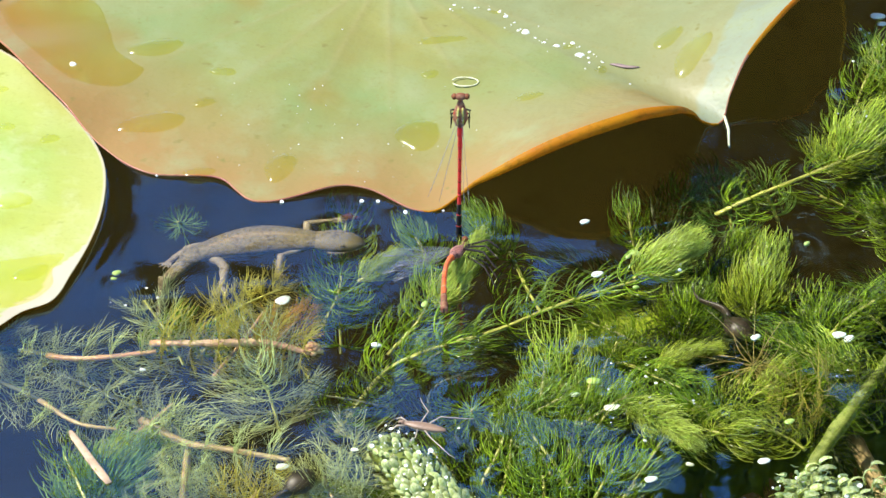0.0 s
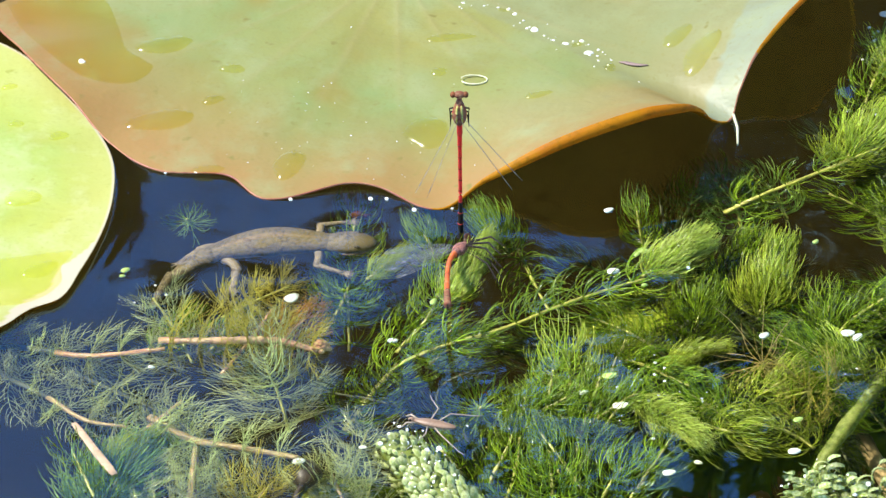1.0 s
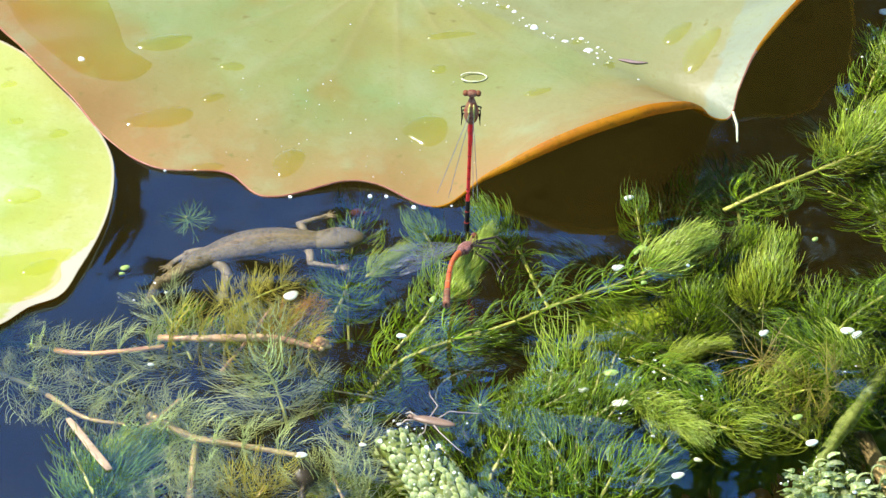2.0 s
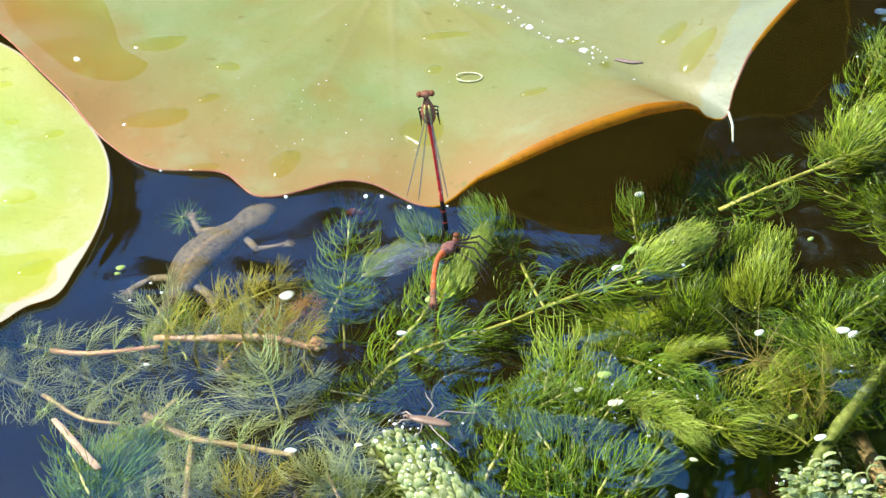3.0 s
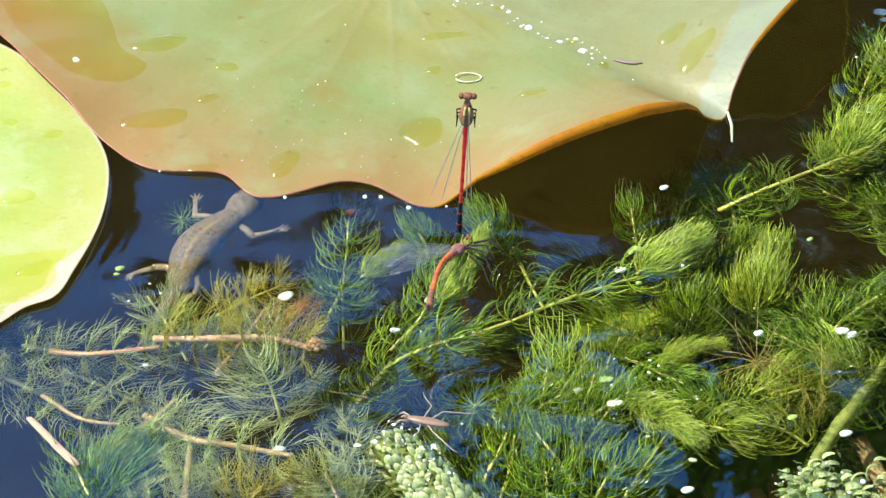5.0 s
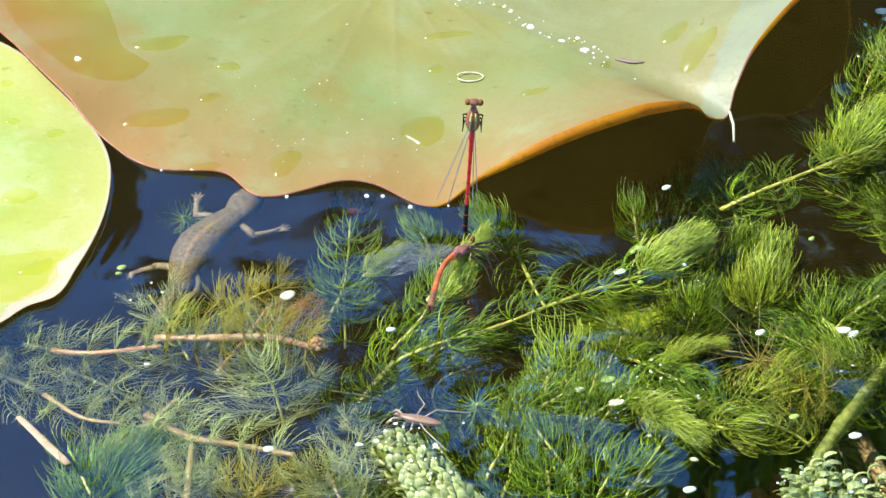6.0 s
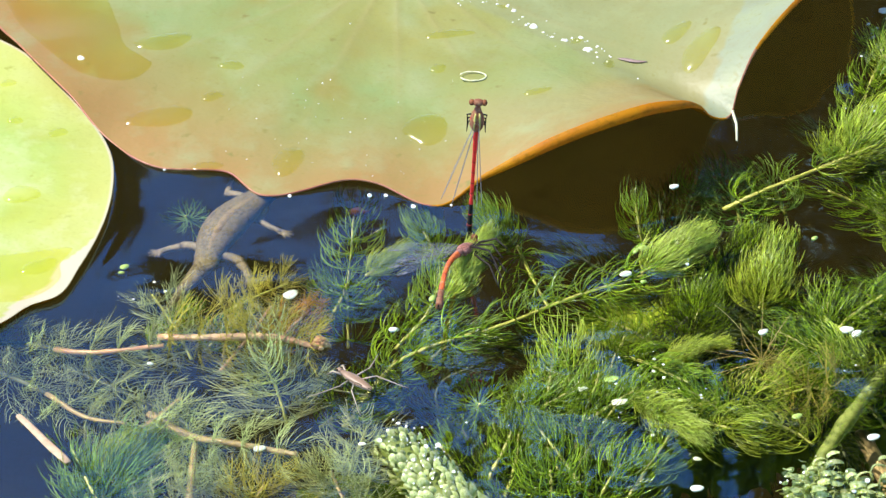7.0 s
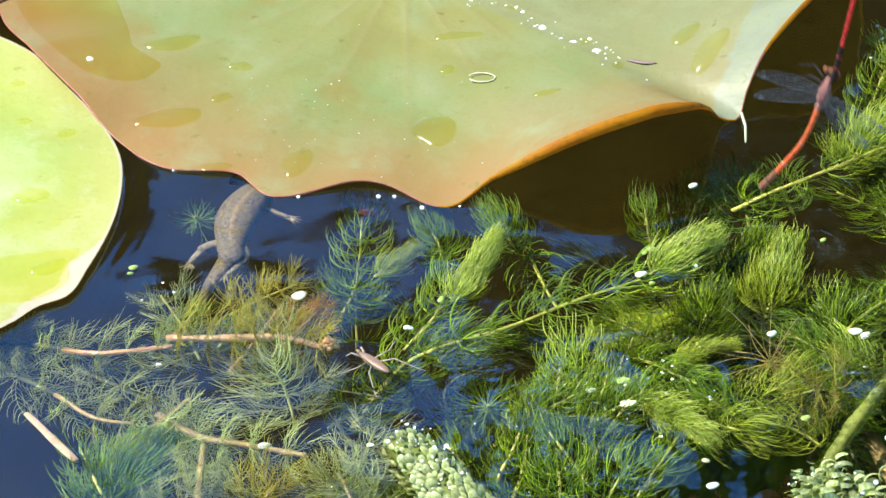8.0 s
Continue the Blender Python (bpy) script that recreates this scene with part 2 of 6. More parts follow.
ORANGE = surface("damsel_orange", (0.88, 0.22, 0.05), (0.74, 0.12, 0.035), 500, rough=0.35, bump=0.1, lucent=0.3)
BLACK = surface("damsel_black", (0.014, 0.011, 0.010), (0.024, 0.017, 0.014), 600, rough=0.5, bump=0.1, spec=0.15)
BRONZE = surface("damsel_bronze", (0.46, 0.26, 0.14), (0.30, 0.08, 0.05), 1500, rough=0.55, spec=0.2, bump=0.2, lucent=0.4)
CHEST = surface("damsel_chest", (0.52, 0.24, 0.18), (0.09, 0.014, 0.010), 1300, 4000, rough=0.45, spec=0.3, bump=0.8, spot=(0.04, 0.012, 0.01))
YELLOW = surface("damsel_yellow", (0.55, 0.46, 0.08), (0.48, 0.44, 0.14), 700, rough=0.4, bump=0.1)
EYE_RED = surface("damsel_eye", (0.25, 0.085, 0.03), (0.15, 0.05, 0.02), 900, rough=0.55, spec=0.2, bump=0.1)
PALE = surface("damsel_joint", (0.70, 0.60, 0.45), (0.6, 0.5, 0.36), 700, rough=0.5, bump=0, lucent=0.3)
WING = wing_material()
VEIN = surface("wing_vein", (0.17, 0.17, 0.18), (0.26, 0.25, 0.25), 500, rough=0.35, bump=0)
SKATER = surface("skater_back", (0.30, 0.19, 0.12), (0.22, 0.14, 0.09), 500, rough=0.45)
SKATER_PALE = surface("skater_side", (0.50, 0.40, 0.30), (0.42, 0.33, 0.24), 600, rough=0.4)
MURK = surface("murk_sheet", (0.22, 0.28, 0.02), (0.11, 0.15, 0.012), 60, 500, rough=0.95, bump=0.6, spec=0.1)
BARK = surface("bark", (0.10, 0.075, 0.05), (0.15, 0.12, 0.085), 6, 40, rough=0.9)
TREE_LEAF = surface("tree_leaf", (0.05, 0.065, 0.008), (0.03, 0.042, 0.006), 4, 12, rough=0.5, bump=0, lucent=0.3)
SOIL = surface("bank_soil", (0.09, 0.10, 0.04), (0.06, 0.07, 0.03), 3, rough=0.9)


# ---- shaping ----
class Shape:
    """Vertices and faces in millimetres."""

    def __init__(self):
        self.v, self.f, self.extra = [], [], {}

    def tube(self, path, radii, sides=6, flat=1.0, up=(0, 0, 1), cap=True):
        """A tapered tube along the path; flat squeezes it along up."""
        pts = [Vector(p) for p in path]
        n0, rings = len(self.v), len(pts)
        up = Vector(up)
        for i, p in enumerate(pts):
            d = (pts[min(i + 1, rings - 1)] - pts[max(i - 1, 0)])
            d = d.normalized() if d.length > 1e-9 else Vector((1, 0, 0))
            s = d.cross(up)
            s = s.normalized() if s.length > 1e-4 else d.orthogonal().normalized()
            u = s.cross(d)
            r = radii[i] if hasattr(radii, "__len__") else radii
            for k in range(sides):
                a = 2 * math.pi * k / sides
                self.v.append(p + s * (r * math.cos(a)) + u * (r * flat * math.sin(a)))
        for i in range(rings - 1):
            for k in range(sides):
                a, b = n0 + i * sides + k, n0 + i * sides + (k + 1) % sides
                self.f.append((a, b, b + sides, a + sides))
        if cap:
            self.f.append(tuple(range(n0 + sides - 1, n0 - 1, -1)))
            self.f.append(tuple(range(n0 + (rings - 1) * sides, n0 + rings * sides)))
        return self

    def blob(self, c, r, seg=12, rings=8, turn=None):
        """An ellipsoid of half-axes r."""
        n0, c = len(self.v), Vector(c)
        for i in range(1, rings):
            a = math.pi * i / rings
            for k in range(seg):
                b = 2 * math.pi * k / seg
                p = Vector((r[0] * math.sin(a) * math.cos(b), r[1] * math.sin(a) * math.sin(b), r[2] * math.cos(a)))
                self.v.append(c + (turn @ p if turn else p))
        top, bot = len(self.v), len(self.v) + 1
        for s in (1, -1):
            p = Vector((0, 0, s * r[2]))
            self.v.append(c + (turn @ p if turn else p))
        for i in range(rings - 2):
            for k in range(seg):
                a, b = n0 + i * seg + k, n0 + i * seg + (k + 1) % seg
                self.f.append((a, a + seg, b + seg, b))
        for k in range(seg):
            a, b = n0 + k, n0 + (k + 1) % seg
            self.f.append((top, a, b))
            e = (rings - 2) * seg
            self.f.append((a + e, bot, b + e))
        return self

    def mesh(self, name):
        me = bpy.data.meshes.new(name)
        me.from_pydata([tuple(x * MM for x in p) for p in self.v], [], self.f)
        for key, values in self.extra.items():
            me.attributes.new(key, "FLOAT", "POINT").data.foreach_set("value", values)
        me.polygons.foreach_set("use_smooth", [True] * len(me.polygons))
        me.update()
        return me


def part(name, shape, material, parent=None, label=""):
    me = shape if isinstance(shape, bpy.types.Mesh) else shape.mesh(name)
    if not me.materials:
        me.materials.append(material)
    ob = new(name, me)
    if parent:
        ob.parent = parent
    return tagged(ob, label)


def thing(name, place, label, category, group="", kind=""):
    ob = new(name)
    ob.empty_display_size = 0.003
    ob.matrix_basis = place if isinstance(place, Matrix) else Matrix.Translation(Vector(place) * MM)
    return tagged(ob, label, category, group, kind)


def spline(pts, n):
    """n points evenly in parameter along a smooth curve through pts."""
    q = [Vector(p) for p in pts]
    q = [2 * q[0] - q[1]] + q + [2 * q[-1] - q[-2]]
    out = []
    for i in range(n):
        s = i / (n - 1) * (len(q) - 3)
        k = min(int(s), len(q) - 4)
        t = s - k
        a, b, c, d = q[k:k + 4]
        out.append(0.5 * (2 * b + (c - a) * t + (2 * a - 5 * b + 4 * c - d) * t * t + (3 * b - 3 * c + d - a) * t ** 3))
    return out


def along(rows, x):
    """Smooth value between rows of (x, value, ...), as a list of the values."""
    if x <= rows[0][0]:
        return rows[0][1:]
    for i in range(len(rows) - 1):
        a, b = rows[i], rows[i + 1]
        if x <= b[0]:
            o, e = rows[max(i - 1, 0)], rows[min(i + 2, len(rows) - 1)]
            h = b[0] - a[0]
            s = (x - a[0]) / h
            out = []
            for k in range(1, len(a)):
                m0 = (b[k] - o[k]) / max(b[0] - o[0], 1e-6) * h
                m1 = (e[k] - a[k]) / max(e[0] - a[0], 1e-6) * h
                out.append((2 * s ** 3 - 3 * s * s + 1) * a[k] + (s ** 3 - 2 * s * s + s) * m0 + (3 * s * s - 2 * s ** 3) * b[k] + (s ** 3 - s * s) * m1)
            return out
    return rows[-1][1:]


def basis(z, x):
    """A rotation whose z runs along z and whose x leans to x."""
    z = Vector(z).normalized()
    y = z.cross(Vector(x)).normalized()
    return Matrix((y.cross(z), y, z)).transposed()


# ---- ground and water ----
def ground():
    s = Shape()
    prof = [(0, -600), (700, -600), (1150, -450), (1500, 10), (1700, 60), (2600, 80), (9000, 90), (60000, 100), (400000, 100)]
    n = 96
    s.v.append(Vector((0, 0, -600)))
    for r, z in prof[1:]:
        for k in range(n):
            a = 2 * math.pi * k / n
            w = 1 + 0.06 * math.sin(3 * a + 1) * (r < 3000)
            s.v.append(Vector((r * w * math.cos(a), r * w * math.sin(a), z + (6 * math.sin(7 * a) if 1000 < r < 3000 else 0))))
    for k in range(n):
        s.f.append((0, 1 + k, 1 + (k + 1) % n))
        for i in range(len(prof) - 2):
            a, b = 1 + i * n + k, 1 + i * n + (k + 1) % n
            s.f.append((a, a + n, b + n, b))
    ob = part("ground", s, SILT)
    ob.data.materials.append(SOIL)
    for p in ob.data.polygons:
        p.material_index = int(p.center.length > 1.45)
    return tagged(ob, "dark silty pond bed rising to a grassy bank", "ground", kind="structure")


SWELLS = [((47.9, -64.1, -0), 9, 1.2), ((49.1, 9.2, -0), 6, 0.5), ((4, -6, -0), 7, 0.6), ((84, -44, -0), 7, 0.7), ((90, 62, -0), 6, 0.8), ((-61.7, -16.5, -0), 8, 0.8), ((7.4, -54.1, -0), 9, 1.0), ((20.7, -53.6, -0), 8, 0.9), ((34.1, -56.9, -0), 8, 0.9),
          ((88.2, 63.1, -0), 9, 0.4), ((-10.4, -65.9, -0), 9, 0.42), ((37, -40.4, -0), 6, 0.95), ((67.4, -81.7, -0), 9, 0.25), ((61.9, -40.3, -0), 6, 0.15), ((79.9, -43.1, -0), 8, 0.24),
          ((-39.9, -11.7, -0), 8, 0.35), ((45, 10.3, -0), 6, 0.25)]


def swell(x, y):
    """The water's height where plants lift its film, in millimetres."""
    z = 0.03 * math.sin(x * 0.21 + 0.6 * math.sin(y * 0.11)) + 0.03 * math.sin(y * 0.17 + x * 0.07)
    for c, r, h in SWELLS:
        d = ((x - c[0]) ** 2 / 1.7 + (y - c[1]) ** 2) / (r * r)
        if d < 6:
            z += h * math.exp(-d)
    # uneven noise shaped in here to break up the mirrored patch of sky
    if -8 < x < 62 and y < -36:
        z += 0.42 * noise.noise((x * 0.16, y * 0.13, 0.7)) + 0.10 * noise.noise((x * 0.45, y * 0.4, 2.7))
    # the water climbs to the edge of the smaller leaf
    if x < -40:
        a = math.degrees(math.atan2(y - 22, x + 134))
        d = math.hypot(x + 134, y - 22) - along(SIDE_RIM, a)[0]
        if -62 < a < 50 and -6 < d < 8:
            climb = 0.19 * ((6.5 - d) if d < 5 else (8 - d) ** 2 / 6) if d > 0 else 1.235 + 0.4 * d
            z += max(0.0, climb) * max(0.0, min(1, (50 - a) / 12, (a + 26) / 22)) + 0.11 * math.sin(2.3 * d + 1.2 * math.sin(a * 0.2)) * (1 - abs(d) / 8) * max(0.0, min(1, (a + 40) / 20))
    edge = max(abs(x) / 120, abs(y) / 110)
    return z * max(0.0, min(1.0, (1 - edge) * 6))


def water():
    """One sheet: a fine middle that swells over the plants, and a plain rim out to the banks."""
    s = Shape()
    nx, ny = 280, 256
    for j in range(ny + 1):
        for i in range(nx + 1):
            x, y = -120 + 240 * i / nx, -110 + 220 * j / ny
            s.v.append(Vector((x, y, swell(x, y))))
    for j in range(ny):
        for i in range(nx):
            k = j * (nx + 1) + i
            s.f.append((k, k + 1, k + nx + 2, k + nx + 1))
    ring = [j * 0 + i for i in range(nx + 1)] + [j * (nx + 1) + nx for j in range(1, ny + 1)] + [ny * (nx + 1) + i for i in range(nx - 1, -1, -1)] + [j * (nx + 1) for j in range(ny - 1, 0, -1)]
    for q in (3.0, 13.5):
        first = len(s.v)
        for k in ring:
            p = s.v[k]
            s.v.append(Vector((p.x * q, p.y * q, 0)) if q < 5 else Vector((p.x * 4.5, p.y * 4.5, 0)))
        n = len(ring)
        for k in range(n):
            s.f.append((ring[k], first + k, first + (k + 1) % n, ring[(k + 1) % n]))
        ring = [first + k for k in range(n)]
    ob = part("water", s, WATER)
    ob.visible_shadow = False
    return tagged(ob, "clear dark pond water mirroring sky and tree", "water", kind="structure")


ground()


# ---- lily leaves ----
LEAF_FORM = {}


def leaf_top(leaf, x, y):
    """The height of the leaf's upper face over (x, y), in millimetres."""
    c, rows, height, start, end = LEAF_FORM[leaf.name]
    a = math.degrees(math.atan2(y - c.y, x - c.x))
    a = a - 360 if a > end else a
    r, lift = along(rows, a)
    return c.z + height(a, math.hypot(x - c.x, y - c.y) / r, lift)


def lily_leaf(name, centre, rim_rows, start, end, blade, rim_mat, rim_width, label, crease=None, stalk=None, waves=1.0, turn_down=1.0, dry=None):
    """A floating leaf: rows of (degrees, radius, lift) round its edge; between end and start the blade is open (its cleft)."""
    leaf = thing(name, centre, label, "lily leaf")
    nt, nr = 420, 80
    ang = [start + (end - start) * i / (nt - 1) for i in range(nt)]
    veins = [start + (end - start) * (i + 0.5) / 19 for i in range(19)]

    def height(a, rho, lift):
        z = 0.2 + 1.4 * (1 - rho ** 6) + lift * rho ** 5.0 + 0.5 * waves * (1 - rho ** 8) * math.sin(radians(a * 5)) * rho ** 2
        z += 1.0 * noise.noise((rho * math.cos(radians(a)) * 3, rho * math.sin(radians(a)) * 3, 3.1)) * rho * (1 - rho ** 8)
        if crease:
            d = (a - crease[0]) / crease[1]
            z -= crease[2] * math.exp(-d * d) * rho * (1 - 0.6 * rho ** 6)
        return z

    top, low, rim = Shape(), Shape(), Shape()
    rho_l, vein_l, dry_l = [], [], []
    for i, a in enumerate(ang):
        r, lift = along(rim_rows, a)
        ca, sa = math.cos(radians(a)), math.sin(radians(a))
        near = min(abs(a - v) for v in veins)
        for j in range(nr):
            q = 0.02 + 0.98 * (j / (nr - 1)) ** 0.8
            z = height(a, q, lift)
            line = math.exp(-(near * q / 0.55) ** 2) * (1 - q) ** 0.6
            top.v.append(Vector((r * q * ca, r * q * sa, z + 0.10 * line)))
            low.v.append(Vector((r * q * ca, r * q * sa, z - 0.7)))
            rho_l.append(q - 0.01 / (1 + math.exp(-(a + 60) / 6)) - 0.12 / (1 + math.exp(-(a + 40) / 2)) + 0.05 / (1 + math.exp((a + 122) / 6)))
            vein_l.append(0.3 * line)
            gap = r * (1 - q)
            dry_l.append(1.0 if dry and gap < dry(a) * (1 + 0.5 * noise.noise((a * 0.22, 1.0, 0))) else 0.0)
        w, z = rim_width(a) if callable(rim_width) else rim_width, height(a, 1.0, lift)
        for k in range(7):
            b = math.pi * (k / 6) * 0.80
            rim.v.append(Vector(((r + 0.55 * w * math.sin(b)) * ca, (r + 0.55 * w * math.sin(b)) * sa, z + 0.05 - turn_down * w * (1 - math.cos(b)) * 0.5)))
    for i in range(nt - 1):
        for j in range(nr - 1):
            a, b = i * nr + j, (i + 1) * nr + j
            top.f.append((a, a + 1, b + 1, b))
            low.f.append((a, b, b + 1, a + 1))
        for k in range(6):
            a, b = i * 7 + k, (i + 1) * 7 + k
            rim.f.append((a, a + 1, b + 1, b))
    top.extra = {"rho": rho_l, "vein": vein_l, "dry": dry_l}
    LEAF_FORM[leaf.name] = (Vector(centre), rim_rows, height, start, end)
    part("blade", top, blade, leaf)
    part("underside", low, UNDER, leaf, "dark orange-brown underside")
    edge = part("rim", rim, rim_mat, leaf, "thin turned-down orange rim" if rim_mat is RIM else "")
    if rim_mat is RIM:
        edge.data.materials.append(RIM_RED)
        for k, p in enumerate(edge.data.polygons):
            p.material_index = int(not (-85 < ang[k // 6] < -40 or ang[k // 6] > -31))
    s = Shape().tube(spline([(0, 0, 0.8), (4, -6, -60), (10, 0, -130 - centre[2])], 9), 2.6, 8)
    part("stalk", s, STALK, leaf)
    return leaf


BIG_RIM = [(-205, 92, 2), (-163.6, 91.9, 3.3), (-154, 90.1, 4.8), (-141, 89.8, 4.3), (-132, 91.3, 0.5), (-123, 92.6, -0.1), (-113.7, 87.4, 0.2), (-107, 91.8, -0.5),
           (-97, 84.4, 0.7), (-92, 84.8, 0.5), (-84, 92.0, -0.5), (-77, 87.6, 3.4), (-67, 89.5, 11.3), (-56.3, 93.4, 15.3), (-50, 95, 13.4),
           (-45.5, 93.4, 8.0), (-41.4, 91.3, 1.0), (-39, 93.0, -0.4), (-35.8, 91.6, 3.7), (-30, 90.9, 9.3), (-22, 95, 15.5), (-12, 101, 16), (20, 104, 12), (110, 92, 2), (135, 90, 2)]
big = lily_leaf("lily_leaf", (-11.9, 106.4, 0.5), BIG_RIM, -205, 135, BLADE, RIM, lambda a: 0.5 + 2.4 * math.exp(-((a + 62) / 15) ** 4) + 0.9 / (1 + math.exp(-(a + 30) / 2)),
                "large green lily leaf with a wavy reddish lifted edge", crease=(-43.5, 9.0, 0.2))
SIDE_RIM = [(-200, 64, 1), (-60, 66, 0.5), (-48, 65.8, 0.5), (-42, 65.4, 0.5), (-36.5, 67.8, 0.8), (-28.5, 66, 1.3), (-18, 64.6, 1.7), (-5, 63.5, 1.7), (8, 62.8, 1.4),
            (20, 61.2, 1.4), (31, 60.2, 1.8), (49, 62, 2.3), (60, 62.5, 2.3), (140, 64, 1)]
side = lily_leaf("lily_leaf", (-134, 22, 0.5), SIDE_RIM, -200, 140, BLADE_BRIGHT, RIM_DRY, 0.35,
                 "bright yellow-green lily leaf with a pale dry edge", turn_down=0.3,
                 dry=lambda a: 0.22 + 4.4 * math.exp(-((a + 32) / 8) ** 2) + 1.5 * math.exp(-((a + 44) / 6) ** 2))
# a third leaf shows only a pinkish corner behind the two
back = lily_leaf("lily_leaf", (-150, 128, 0.3), [(-200, 62, 2), (-60, 62, 2), (-38, 63, 4), (0, 62, 2), (130, 62, 1)], -200, 130, BLADE, RIM_RED, 1.0,
                 "pinkish edge of a lily leaf behind the larger ones")
water()


# ---- water plants ----
def filament(s, start, way, bend, length, r, rings=5, sides=3):
    """A thin leaf that starts along way and curls towards bend."""
    p, d, path = Vector(start), Vector(way).normalized(), []
    for i in range(rings):
        path.append(p.copy())
        d = (d + Vector(bend) * (1.0 / rings)).normalized()
        p = p + d * (length / (rings - 1))
    s.tube(path, [r * (1 - 0.75 * (i / (rings - 1)) ** 2) for i in range(rings)], sides, cap=False)
    return path, d


WHORLS = {}


def whorl_mesh(style, opened, seed):
    """A ring of forked or feathered leaves, 10 mm long, round the z axis; opened: degrees from the axis."""
    key = (style, opened, seed)
    if key in WHORLS:
        return WHORLS[key]
    rnd = random.Random(len(style) * 1000 + opened * 10 + seed)
    s = Shape()
    count = {"horn": 12, "fox": 19, "feather": 5, "root": 11, "fuzz": 26}[style]
    turn = {"horn": 108, "fox": 80, "feather": 55, "root": 25, "fuzz": 20}[style]
    thick = {"horn": 0.13, "fox": 0.125, "feather": 0.10, "root": 0.075, "fuzz": 0.3}[style]
    for i in range(count):
        a = 2 * math.pi * (i + rnd.uniform(-0.3, 0.3)) / count
        out = Vector((math.cos(a), math.sin(a), 0))
        side = Vector((-math.sin(a), math.cos(a), 0))
        o0 = opened * 1.08 + (8 if style in ("horn", "fox") else 0) + rnd.gauss(0, 7)
        o1 = max(o0 - turn * rnd.uniform(0.8, 1.2), -22)
        L = 10 * rnd.uniform(0.82, 1.12)
        sway = rnd.uniform(-0.35, 0.35)

        def arc(start, t0, t1, n, r, splay, width=1.0):
            """A stretch of the leaf's arc from t0 to t1 of its length."""
            p, path = Vector(start), []
            for k in range(n):
                t = t0 + (t1 - t0) * k / (n - 1)
                o = radians(o0 + (o1 - o0) * t)
                path.append(p.copy())
                d = (out * math.sin(o) + Vector((0, 0, math.cos(o))) + side * (sway * t + splay)).normalized()
                p = p + d * (L * (t1 - t0) / (n - 1))
            s.tube(path, [r * (1 - 0.6 * (t0 + (t1 - t0) * k / (n - 1)) ** 2) for k in range(n)], 3, cap=False)
            return path
        if style == "feather":
            path = arc(out * 0.3, 0, 1, 9, thick, 0)
            for k in range(1, 9):
                tip = (path[k] - path[k - 1]).normalized()
                across = tip.cross(side).normalized()
                for g in (-1, 1):
                    curl = tip * rnd.uniform(1.4, 2.4) + across * rnd.uniform(-1.0, 1.4) - side * g * rnd.uniform(0.2, 0.9)
                    filament(s, path[k - 1].lerp(path[k], 0.5 + 0.25 * g), tip * 0.35 + side * g * rnd.uniform(0.85, 1.1) + across * rnd.uniform(-0.3, 0.3), curl,
                             L * 0.78 * math.sin(math.pi * (0.28 + 0.62 * k / 9)), 0.078, 7)
        elif style in ("root", "fuzz"):
            way = out * math.sin(radians(o0)) + Vector((0, 0, math.cos(radians(o0))))
            filament(s, out * 0.4, way, side * rnd.uniform(-2.8, 2.8) + Vector((0, 0, rnd.uniform(-1.2, 0.9))), L * rnd.uniform(0.5, 1.15), thick, 9)
        else:
            fork = 0.3 if style == "horn" else 0.22
            path = arc(out * 0.4, 0, fork, 3, thick, 0)
            for g in (-1, 1):
                arc(path[-1], fork, rnd.uniform(0.85, 1.08), 7, thick * 0.92, g * rnd.uniform(0.08, 0.26))
    WHORLS[key] = s.mesh("whorl")
    return WHORLS[key]


PLANT_SEED = [0]


